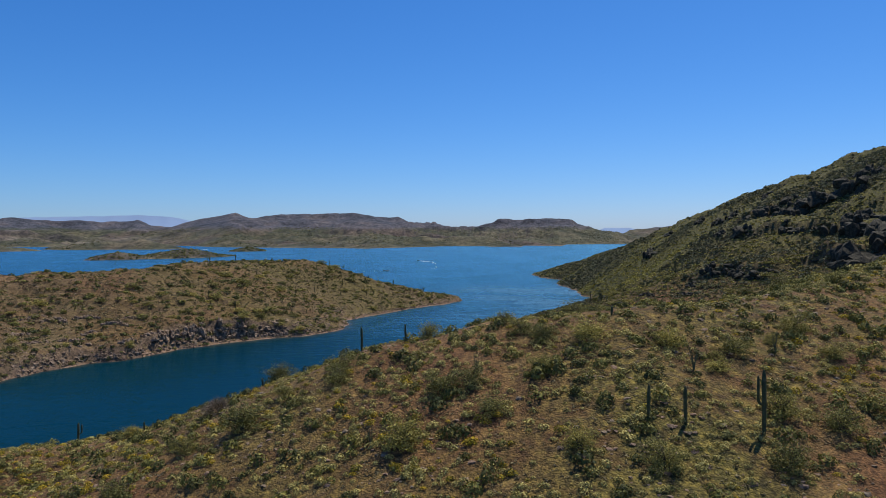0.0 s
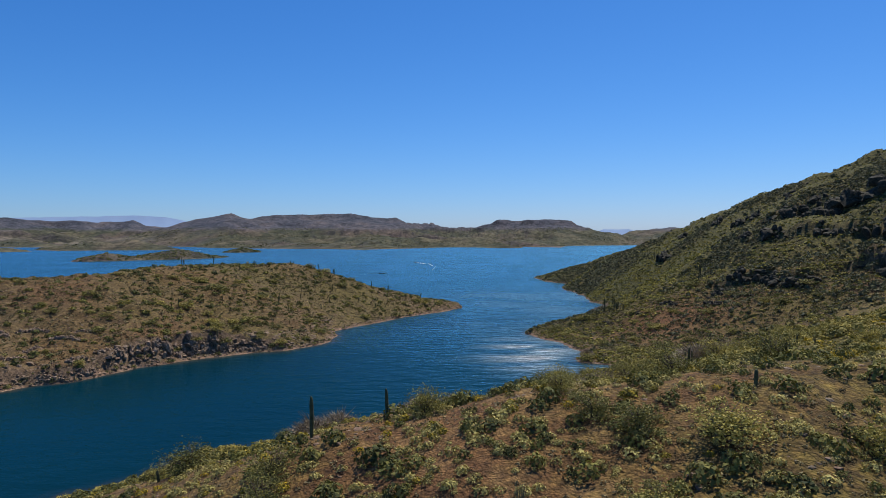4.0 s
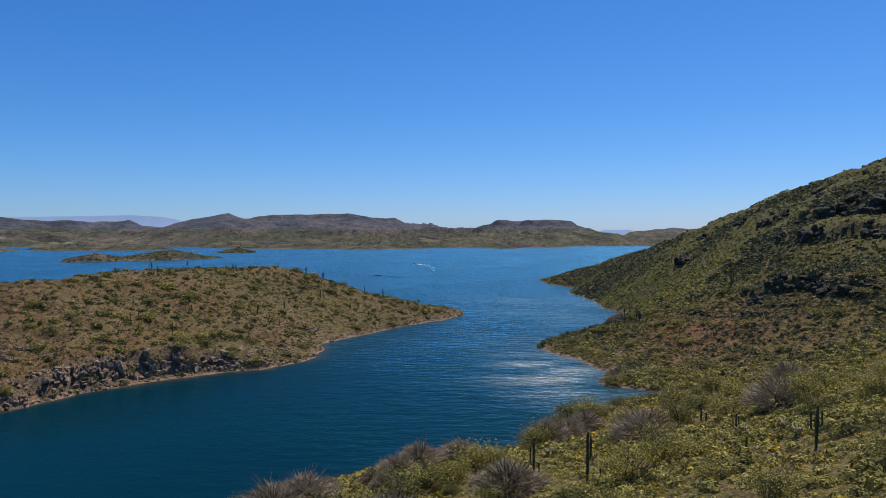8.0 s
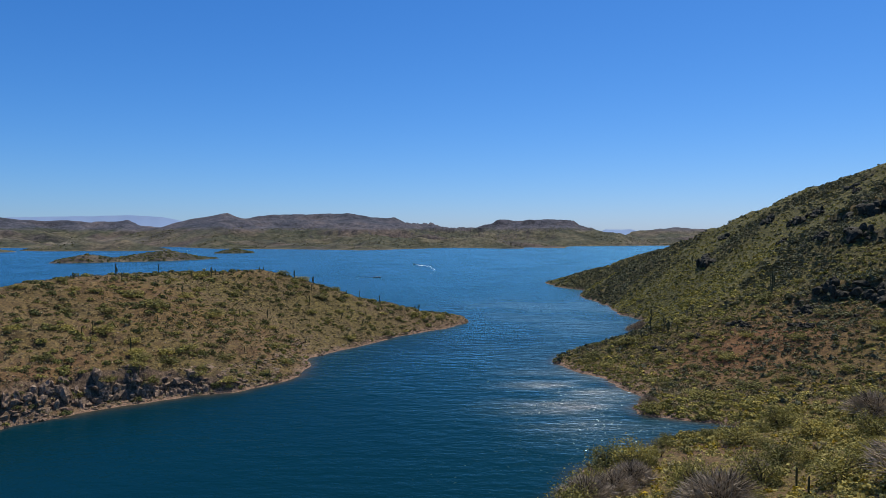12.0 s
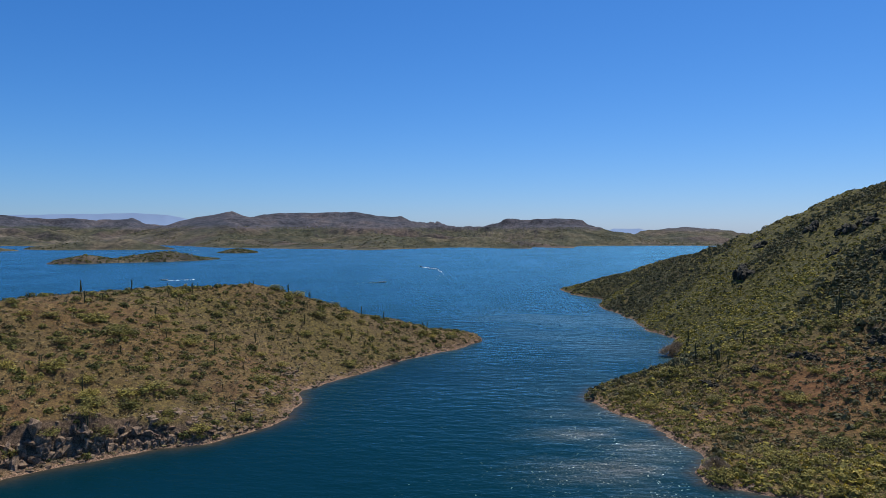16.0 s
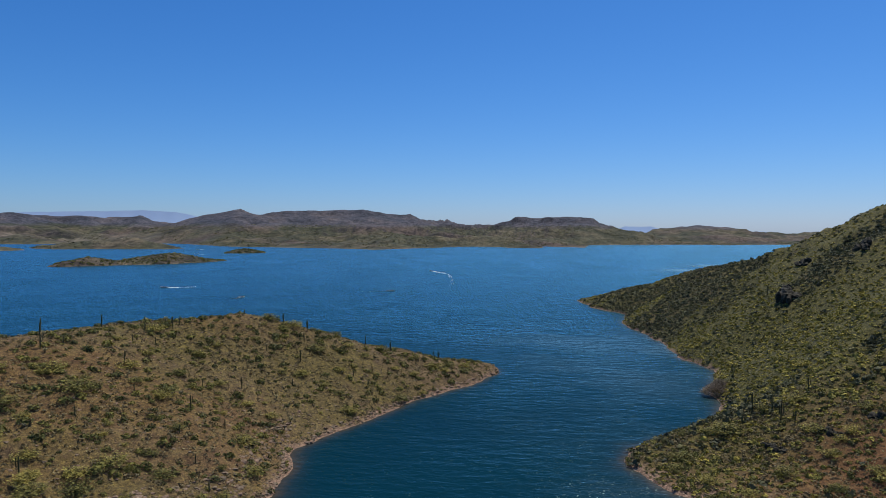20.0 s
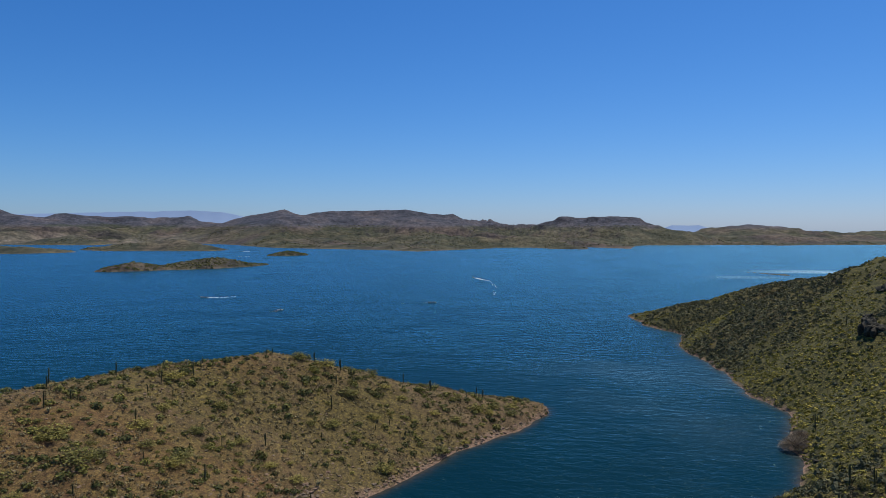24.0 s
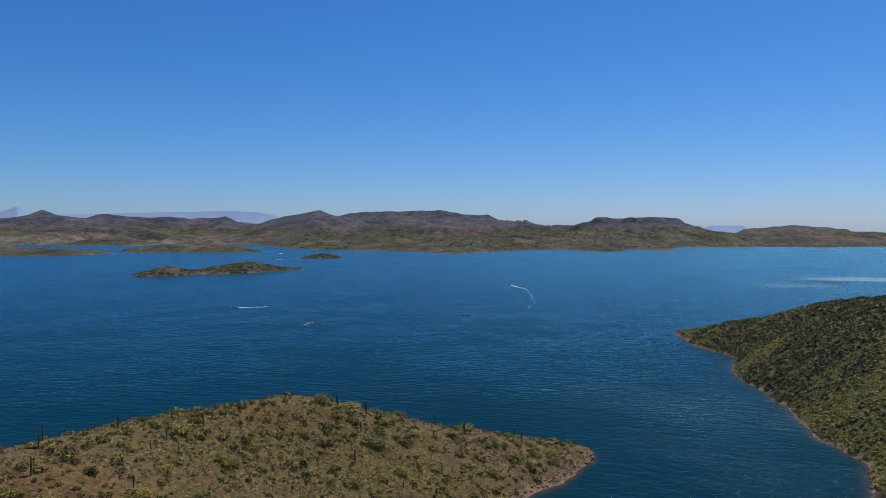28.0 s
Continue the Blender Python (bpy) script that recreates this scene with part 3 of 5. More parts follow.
def twig_cloud(rng, count):
    """count slender bare twigs that fan out through a dome 1 m in radius."""
    d = rng.normal(0, 1, (count, 3))
    d[:, 2] = np.abs(d[:, 2]) * 0.9 + 0.15
    d /= np.linalg.norm(d, axis=1, keepdims=True)
    lump = 1 + 0.16 * np.sin(5 * d[:, :1] + 2) * np.cos(4 * d[:, 1:2])
    p = d * rng.uniform(0.35, 0.85, (count, 1)) ** 0.7 * lump
    a = d + rng.normal(0, 0.35, (count, 3))
    a *= rng.uniform(0.15, 0.34, (count, 1)) / np.linalg.norm(a, axis=1, keepdims=True)
    b = np.cross(a, rng.normal(0, 1, (count, 3)))
    b *= rng.uniform(0.008, 0.02, (count, 1)) / np.linalg.norm(b, axis=1, keepdims=True)
    tri = np.stack([p - b, p + b, p + a], 1)
    tri[..., 2] = np.maximum(tri[..., 2], 0.0)
    return tri


def tri_mesh(name, tris, mat, tint=None):
    """tris: n x 3 x 3 corner places."""
    n = len(tris)
    me = bpy.data.meshes.new(name)
    me.vertices.add(n * 3)
    me.vertices.foreach_set("co", np.ascontiguousarray(tris, np.float32).ravel())
    me.loops.add(n * 3)
    me.loops.foreach_set("vertex_index", np.arange(n * 3, dtype=np.int32))
    me.polygons.add(n)
    me.polygons.foreach_set("loop_start", np.arange(0, n * 3, 3, dtype=np.int32))
    me.update(calc_edges=True)
    me.materials.append(mat)
    if tint is not None:
        a = me.attributes.new("tint", "FLOAT", "POINT")
        a.data.foreach_set("value", np.repeat(tint, 3).astype(np.float32))
    return me


# ---- plant, rock and boat materials ----
def leaf_material(name, dark, mid_tone, light, per_object=False, spread=0.35):
    """Thin leaves that let part of the light through."""
    m, t, b = material(name, 0.8)
    g = t.nodes.new("ShaderNodeNewGeometry")
    if per_object:
        base = t.nodes.new("ShaderNodeObjectInfo").outputs["Random"]
    else:
        base = attr(t, "tint")
    v = calc(t, "ADD", calc(t, "MULTIPLY", base, 1 - spread), calc(t, "MULTIPLY", g.outputs["Random Per Island"], spread))
    c = ramp(t, v, [(0.12, dark), (0.5, mid_tone), (0.88, light)])
    t.links.new(c, b.inputs["Base Color"])
    thin = t.nodes.new("ShaderNodeBsdfTranslucent")
    t.links.new(c, thin.inputs[0])
    both = t.nodes.new("ShaderNodeMixShader")
    both.inputs[0].default_value = 0.16
    t.links.new(b.outputs[0], both.inputs[1])
    t.links.new(thin.outputs[0], both.inputs[2])
    t.links.new(both.outputs[0], t.nodes["Material Output"].inputs["Surface"])
    return m


DRY_LEAF = leaf_material("bursage_leaf", (0.055, 0.046, 0.024), (0.15, 0.12, 0.058), (0.31, 0.25, 0.115), spread=0.5)
WASH_LEAF = leaf_material("wash_leaf", (0.09, 0.09, 0.026), (0.235, 0.205, 0.05), (0.45, 0.36, 0.085), spread=0.5)
MOUNTAIN_LEAF = leaf_material("mountain_leaf", (0.044, 0.051, 0.029), (0.098, 0.101, 0.05), (0.20, 0.18, 0.07), spread=0.5)
BELT_LEAF = leaf_material("belt_leaf", (0.085, 0.085, 0.022), (0.21, 0.186, 0.038), (0.40, 0.325, 0.056), spread=0.6)
SHRUB_LEAF = leaf_material("shrub_leaf", (0.042, 0.05, 0.016), (0.11, 0.113, 0.029), (0.26, 0.23, 0.05), spread=0.5)
PALE_LEAF = leaf_material("brittlebush_leaf", (0.12, 0.112, 0.036), (0.33, 0.282, 0.085), (0.60, 0.50, 0.16), spread=0.6)
FLOWER_LEAF = leaf_material("flowering_leaf", (0.09, 0.085, 0.014), (0.26, 0.205, 0.02), (0.55, 0.37, 0.018), spread=0.6)
BUSH_LEAF = leaf_material("bush_leaf", (0.10, 0.105, 0.032), (0.235, 0.212, 0.056), (0.47, 0.385, 0.088), per_object=True, spread=0.5)
GREY_TWIG = leaf_material("grey_twig", (0.185, 0.14, 0.095), (0.325, 0.26, 0.18), (0.46, 0.385, 0.27), per_object=True, spread=0.6)
CHOLLA_TEX = leaf_material("cholla_spine", (0.20, 0.17, 0.08), (0.34, 0.29, 0.14), (0.52, 0.46, 0.26), per_object=True, spread=0.5)


def bark_material():
    m, t, b = material("bark", 0.9)
    c = ramp(t, noise_of(t, 9.0, 4), [(0.3, (0.035, 0.027, 0.018)), (0.7, (0.12, 0.095, 0.06))])
    t.links.new(c, b.inputs["Base Color"])
    return m


def saguaro_material():
    m, t, b = material("saguaro_skin", 0.65)
    n = noise_of(t, 2.5, 5)
    c = ramp(t, n, [(0.3, (0.035, 0.045, 0.018)), (0.55, (0.075, 0.082, 0.035)), (0.75, (0.14, 0.13, 0.07))])
    t.links.new(c, b.inputs["Base Color"])
    bump(t, b, noise_of(t, 22.0, 3), 0.4, 0.03)
    return m


def rock_material():
    m, t, b = material("weathered_rock", 0.92)
    n, big = noise_of(t, 1.6, 6, 0.7), noise_of(t, 0.12, 4)
    warm = ramp(t, n, [(0.28, (0.10, 0.058, 0.038)), (0.5, (0.22, 0.14, 0.092)), (0.72, (0.35, 0.25, 0.175))])
    grey = ramp(t, n, [(0.28, (0.065, 0.046, 0.03)), (0.5, (0.165, 0.122, 0.08)), (0.72, (0.30, 0.235, 0.16))])
    o = ramp(t, mix(t, 0.5, big, attr(t, "tint")), [(0.35, (0, 0, 0)), (0.65, (1, 1, 1))])
    t.links.new(mix(t, o, grey, warm), b.inputs["Base Color"])
    bump(t, b, noise_of(t, 5.0, 5), 0.7, 0.15)
    return m


def dark_rock_material():
    m, t, b = material("dark_shaded_rock", 0.85)
    n = noise_of(t, 0.9, 6, 0.7)
    # dark rock, its colour deepened further so that the faces read as shaded
    t.links.new(ramp(t, n, [(0.3, (0.014, 0.013, 0.008)), (0.5, (0.040, 0.035, 0.022)), (0.72, (0.10, 0.084, 0.052))]), b.inputs["Base Color"])
    bump(t, b, noise_of(t, 2.5, 5), 0.8, 0.3)
    return m


def plain_material(name, colour, rough_=0.5, metal=0.0):
    m, t, b = material(name, rough_)
    n = noise_of(t, 3.0, 3)
    d = tuple(v * 0.8 for v in colour)
    t.links.new(ramp(t, n, [(0.35, d), (0.65, colour)]), b.inputs["Base Color"])
    b.inputs["Metallic"].default_value = metal
    b.inputs["Specular IOR Level"].default_value = 0.5
    return m


def cliff_material():
    """Brown and pinkish rock with a grain of cracks and pale faces."""
    m, t, b = material("cliff_rock", 0.9)
    n, fine = noise_of(t, 0.7, 6, 0.75), noise_of(t, 3.2, 6, 0.75)
    c = ramp(t, n, [(0.3, (0.10, 0.068, 0.045)), (0.5, (0.24, 0.168, 0.112)), (0.7, (0.42, 0.30, 0.205))])
    c = mix(t, 0.8, c, mix(t, 1.0, c, ramp(t, fine, [(0.38, (0.4, 0.37, 0.35)), (0.52, (1.1, 1.1, 1.1)), (0.7, (1.45, 1.4, 1.35))]), "MULTIPLY"))
    t.links.new(c, b.inputs["Base Color"])
    bump(t, b, noise_of(t, 2.5, 6), 0.9, 0.3)
    return m


BARK, SAGUARO, ROCK, DARK_ROCK, CLIFF_ROCK = bark_material(), saguaro_material(), rock_material(), dark_rock_material(), cliff_material()
HULL, DARK_TRIM = plain_material("white_gelcoat", (0.8, 0.8, 0.78), 0.3), plain_material("dark_vinyl", (0.03, 0.03, 0.035), 0.5)


# ---- saguaros ----
def saguaro(kind, tall):
    """A ribbed column cactus with the arms of its kind."""
    rng = random.Random(100 + kind)
    top = new("saguaro")
    r = 0.16
    lean = rng.uniform(-0.05, 0.05)
    zs = [-0.4, 0.0, 0.25, 0.5, 0.7, 0.86, 0.94, 0.98, 1.0]
    rs = [0.75, 0.78, 0.95, 1.05, 1.0, 0.9, 0.72, 0.5, 0.22]
    path = [(lean * z * tall, 0.02 * math.sin(3 * z), z * tall if z > 0 else z) for z in zs]
    part("trunk", mesh_of("saguaro_trunk", *tube(path, [r * k for k in rs], 20, 0.16), SAGUARO), top)
    arms = {0: [], 1: [(0.45, 0.3, 0.38)], 2: [(0.4, 0.2, 0.36), (0.52, 3.3, 0.3)], 3: [(0.36, 0.1, 0.42), (0.45, 2.2, 0.34), (0.4, 4.1, 0.45)],
            4: [(0.3, 0.0, 0.5), (0.34, 1.3, 0.42), (0.3, 2.9, 0.5), (0.4, 4.4, 0.38)]}[kind]
    for z0, az, up in arms:
        ca, sa, out = math.cos(az), math.sin(az), rng.uniform(0.42, 0.6)
        base = Vector((lean * z0 * tall, 0, z0 * tall))
        pts, rad = [], []
        for k in range(5):
            a = k / 4 * math.pi / 2
            pts.append(base + Vector((ca * out * math.sin(a), sa * out * math.sin(a), 0.35 * (1 - math.cos(a)))))
            rad.append(0.6 + 0.08 * k)
        for k in (0.3, 0.6, 0.85, 0.95, 1.0):
            pts.append(base + Vector((ca * out, sa * out, 0.35 + k * up * tall)))
            rad.append({0.3: 0.88, 0.6: 0.85, 0.85: 0.75, 0.95: 0.5, 1.0: 0.2}[k])
        part("arm", mesh_of("saguaro_arm", *tube(pts, [r * 0.72 * k for k in rad], 16, 0.16), SAGUARO), top)
    return top


SAG_NEAR = [(15.9, 54.7, 2.6), (18.7, 54.4, 4.4), (24.7, 54.3, 4.7), (-8.9, 77.3, 3.9), (-4.2, 79.2, 2.9), (-37.5, 88.5, 2.2), (-47.4, 91.5, 2.1), (17.0, 71.4,
    1.1), (-21.5, 84.2, 0.9), (-28.2, 142.3, 3.6), (-16.5, 147.3, 3.3), (-14.1, 156.5, 2.7)]
SAG_WASH = [(11.5, 160.6, 4.9), (12.2, 160.6, 4.4), (17.0, 152.5, 5.4), (18.7, 152.8, 1.7), (6.3, 181.9, 1.3), (7.8, 168.6, 2.6), (42.7, 182.0, 3.9), (31.2,
    140.3, 2.6), (35.0, 133.5, 4.1), (41.3, 136.5, 1.7), (49.1, 130.6, 2.1), (40.1, 115.1, 3.1), (22.8, 87.2, 2.2), (43.8, 187.1, 4.3), (38.1, 159.4,
    3.3)]
SAG_PENA = [(-117.7, 320.6, 2.7), (-110.8, 336.1, 4.0), (-104.3, 325.3, 3.4), (-102.8, 332.7, 4.5), (-103.3, 352.6, 3.6), (-92.0, 353.7, 5.0), (-87.6, 362.9,
    3.6), (-87.6, 367.9, 3.5), (-87.3, 350.2, 3.6), (-87.5, 332.4, 4.6), (-76.1, 388.6, 2.9), (-75.1, 390.7, 2.9), (-63.1, 395.0, 3.2), (-55.5, 397.5,
    3.0), (-42.4, 403.2, 3.4), (-36.7, 401.6, 3.4), (-29.0, 414.5, 5.3), (-13.1, 417.6, 4.9), (-11.9, 424.0, 4.1), (-17.0, 415.3, 3.8), (-63.2, 373.8,
    3.3), (-79.9, 321.2, 5.9), (-66.9, 321.4, 4.6), (-64.1, 307.8, 4.3), (-59.2, 322.3, 3.4), (-70.8, 340.2, 3.9), (-48.9, 336.8, 2.4), (-82.8, 282.2,
    5.0), (-58.1, 300.8, 3.0), (-49.1, 292.8, 5.8), (-91.6, 278.8, 3.6), (-95.3, 287.6, 2.8), (-96.2, 283.6, 3.4), (-76.2, 271.4, 3.6), (-53.0, 294.1,
    3.3), (-52.3, 361.0, 4.6), (-37.5, 380.8, 2.9), (-84.4, 303.8, 4.7)]
SAG_PENB = [(-113.3, 340.6, 4.0), (-96.7, 365.0, 2.9), (-89.8, 374.1, 2.8), (-92.1, 347.0, 2.9), (-63.1, 348.4, 2.7), (-56.8, 402.3, 2.3), (-38.1, 414.4, 2.9),
    (-30.1, 423.9, 4.2), (-53.3, 376.0, 4.2), (-40.7, 375.7, 2.3), (-55.0, 389.2, 2.5), (-32.7, 378.1, 2.3), (-14.2, 435.7, 4.8), (-5.8, 429.4, 2.1)]
SAG_MTN = [(75.0, 339.4, 4.6), (71.3, 342.6, 4.2), (74.3, 333.2, 4.7), (66.5, 336.8, 3.5), (60.3, 332.4, 3.9), (76.2, 329.9, 3.0), (89.1, 401.0, 5.1), (86.1,
    343.5, 3.6), (110.1, 335.6, 6.4), (134.0, 478.4, 4.4)]
SAG_TALL = 4.2
ARM_WORDS = ["without arms", "with one raised arm", "with two raised arms", "with three raised arms", "with four raised arms"]
SAG_MASTERS = [saguaro(k, SAG_TALL) for k in range(5)]
SAG_USED = [False] * 5


def plant_saguaros(spots, place_words, group, scale_up=1.0, kinds=()):
    rng = random.Random(len(spots))
    for i, (x, y, tall) in enumerate(spots):
        tall = max(1.4, tall * scale_up)
        kind = rng.choice([0, 0, 0, 1, 2, 2, 3]) if tall > 2.6 else 0
        if tall > 4.6:
            kind = rng.choice([1, 2, 3, 4])
        if "peninsula" in place_words:
            kind = rng.choice([0, 0, 0, 0, 0, 1, 1, 2])
        if i < len(kinds):
            kind = kinds[i]
        s = tall / SAG_TALL
        m = Matrix.Translation((x, y, ground_at(x, y) - 0.02)) @ Matrix.Rotation(rng.uniform(0, 6.28), 4, "Z") @ Matrix.Diagonal((max(s, 0.75) ** 0.6, max(s, 0.75) ** 0.6, s, 1))
        if SAG_USED[kind]:
            ob = copy_thing(SAG_MASTERS[kind], m)
        else:
            ob, SAG_USED[kind] = SAG_MASTERS[kind], True
            ob.matrix_basis = m
        height = "short" if tall < 2.4 else "tall" if tall > 4.4 else "slender"
        tagged(ob, f"{height} green saguaro {ARM_WORDS[kind]} {place_words}", "cactus", group)


# ---- large bushes and small trees ----
def desert_tree(kind, seed, name):
    """Half a dozen stems from the ground and a loose crown of small leaves; about 2 m across."""
    rng = np.random.default_rng(seed)
    top = new(name)
    stems, tips = [], []
    for k in range(9 if kind != "twigs" else 16):
        a = rng.uniform(0, 6.283)
        reach, high = rng.uniform(0.25, 0.85), rng.uniform(0.75, 1.35)
        mid = (0.35 * reach * math.cos(a), 0.35 * reach * math.sin(a), 0.45 * high)
        end = (reach * math.cos(a), reach * math.sin(a), high * (1.05 - 0.35 * reach))
        stems.append(tube([(0.06 * math.cos(a), 0.06 * math.sin(a), -0.3), (0.1 * math.cos(a), 0.1 * math.sin(a), 0.08), mid, end], [0.035, 0.03, 0.02, 0.006], 5))
        tips += [np.array(end), np.array(mid) * 0.6 + np.array(end) * 0.4]
        for _ in range(3):
            e2 = np.array(end) + rng.normal(0, 0.25, 3) * (1, 1, 0.7)
            e2[2] = max(e2[2], 0.2)
            stems.append(tube([mid, tuple((np.array(mid) + e2) / 2 + rng.normal(0, 0.03, 3)), tuple(e2)], [0.014, 0.009, 0.003], 4))
            tips.append(e2)
    part("trunk", mesh_of(name + "_trunk", *joined(stems), BARK), top)
    tips = np.array(tips)
    d = rng.normal(0, 1, (70, 3))
    d /= np.linalg.norm(d, axis=1, keepdims=True)
    d[:, 2] = np.abs(d[:, 2]) * 1.05
    if kind == "twigs":
        tris = twig_cloud(rng, 2600)
        mat = GREY_TWIG
    else:
        dome = d * rng.uniform(0.4, 0.95, (70, 1)) * rng.uniform(0.75, 1.15, (70, 1))
        many, leaf = (2300, 0.078) if kind == "green" else (950, 0.13)
        tris = np.concatenate([leaf_cloud(rng, tips, (0.15, 0.15, 0.13), many // 3, 0.9 * leaf), leaf_cloud(rng, dome, (0.14, 0.14, 0.13), many * 2 // 3, leaf)])
        mat = BUSH_LEAF
    part("crown", tri_mesh(name + "_crown", tris, mat), top)
    return top


BUSH_0 = [(31.6, 56.0, 4.1), (24.9, 50.9, 4.1), (15.9, 50.1, 3.6), (2.3, 63.1, 2.3), (-3.4, 56.9, 2.7), (13.7, 67.0, 2.7), (20.8, 65.8, 2.2), (27.1, 65.7,
    2.3), (31.5, 67.9, 2.1), (24.2, 62.4, 1.6), (-1.5, 77.8, 1.9), (6.7, 75.2, 1.7), (8.0, 71.5, 2.0), (27.5, 57.2, 2.5), (37.9, 58.7, 3.3), (10.1, 52.2,
    1.9), (-24.8, 68.1, 3.5), (-10.4, 70.3, 2.3), (-19.5, 68.6, 3.1), (4.0, 58.3, 2.1), (-39.0, 89.3, 3.1)]
BUSH_6 = [(-9.4, 169.8, 6.7), (4.4, 177.0, 6.1), (-2.6, 168.0, 5.7), (38.7, 225.0, 8.6), (37.9, 186.8, 5.7), (54.1, 171.3, 4.8), (38.9, 115.8, 4.3), (25.3,
    134.5, 4.3), (15.8, 81.3, 2.3), (19.2, 94.3, 2.4), (20.9, 104.1, 2.8), (26.0, 122.3, 3.1), (25.8, 96.3, 2.6), (-6.2, 162.6, 4.5), (-16.0, 149.6, 4.9),
    (7.9, 157.1, 4.3), (24.8, 148.7, 4.1), (-11.4, 151.9, 4.1), (19.9, 144.4, 3.9)]
BUSH_11 = [(21.3, 206.3, 5.7), (29.7, 213.5, 6.1), (26.6, 217.5, 5.2), (46.0, 256.8, 5.6), (48.2, 229.0, 5.3), (50.9, 221.4, 5.7), (62.8, 218.6, 5.8), (68.7,
    211.5, 6.8), (49.0, 202.8, 4.5), (51.4, 174.3, 4.8), (41.7, 191.9, 4.9), (47.1, 183.2, 4.2), (33.6, 197.7, 5.5), (33.9, 186.4, 5.0), (16.8, 196.1,
    5.2), (81.9, 232.7, 5.3), (72.9, 245.4, 6.2), (62.0, 334.2, 3.0), (64.4, 234.8, 7.6)]
BUSH_17 = [(-64.4, 284.1, 7.6), (-62.4, 294.7, 5.3), (-81.4, 280.6, 4.5), (-73.4, 283.1, 6.4), (-93.3, 289.1, 5.6), (-98.1, 301.9, 5.3), (-74.4, 323.4, 4.8),
    (-71.7, 292.8, 6.1), (-53.1, 301.5, 4.8), (-50.1, 356.9, 5.4), (-77.5, 340.4, 4.3), (-102.5, 320.3, 5.0), (-106.5, 312.0, 4.8), (-54.1, 319.8, 6.0),
    (-74.4, 273.4, 4.9), (-36.1, 401.7, 4.2), (-19.9, 414.6, 4.0), (-51.4, 393.2, 4.1), (-90.6, 319.7, 4.0), (-65.5, 338.2, 4.2), (81.5, 340.4, 7.0),
    (73.7, 341.0, 6.1), (97.1, 368.8, 4.0), (102.5, 350.4, 4.7), (105.9, 332.3, 6.2), (80.8, 298.9, 5.8), (54.9, 285.3, 3.8), (74.4, 272.2, 6.2), (60.0,
    263.0, 5.6), (90.1, 308.9, 6.2), (80.1, 316.6, 4.7), (57.3, 335.2, 4.1), (51.1, 335.5, 3.3)]
BUSH_25 = [(-88.7, 311.9, 6.0), (-98.3, 318.5, 6.4), (-86.9, 316.2, 4.9), (-85.8, 331.4, 4.6), (-74.8, 327.1, 5.0), (-51.3, 369.5, 3.8), (-35.8, 358.9, 4.9),
    (-28.3, 367.7, 4.4), (-68.2, 344.9, 3.4), (-56.3, 365.2, 3.7), (-86.9, 346.6, 3.6), (-13.4, 410.8, 5.4), (-2.4, 421.7, 3.8), (-49.0, 387.8, 3.3),
    (-67.6, 377.5, 4.0), (-75.2, 352.0, 3.6), (-56.5, 346.2, 4.0), (-44.9, 368.3, 3.0)]
TREES = {"green": [desert_tree("green", 7 + k, "desert_bush") for k in range(4)], "open": [desert_tree("open", 51 + k, "desert_bush") for k in range(4)], "twigs": [desert_tree("twigs", 31 + k, "bare_shrub") for k in range(2)]}
TREE_USED = set()


def plant_bushes(spots, chance_bare, words, group, shrink=1.0, bare_words="grey leafless twiggy shrub"):
    rng = random.Random(7 * len(spots) + 3)
    for x, y, wide in spots:
        wide = wide * shrink
        z = ground_at(x, y)
        if z < 0.05:
            continue
        kind = "twigs" if rng.random() < chance_bare else "open" if y > 240 else "green"
        k = rng.randrange(len(TREES[kind]))
        s = min(max(wide, 1.4), 4.6) / (1.9 if kind != "open" else 1.75)
        m = Matrix.Translation((x, y, z)) @ Matrix.Rotation(rng.uniform(0, 6.28), 4, "Z") @ Matrix.Diagonal((s, s, s * (rng.uniform(0.75, 0.95) if kind != "open" else rng.uniform(0.55, 0.78)), 1))
        if (kind, k) in TREE_USED:
            ob = copy_thing(TREES[kind][k], m)
        else:
            ob = TREES[kind][k]
            ob.matrix_basis = m
            TREE_USED.add((kind, k))
        size = "large" if wide > 3.6 else "small" if wide < 2.2 else "rounded"
        tagged(ob, f"{size} olive-green desert bush {words}" if kind != "twigs" else f"{size} {bare_words} {words}", "bush", group)


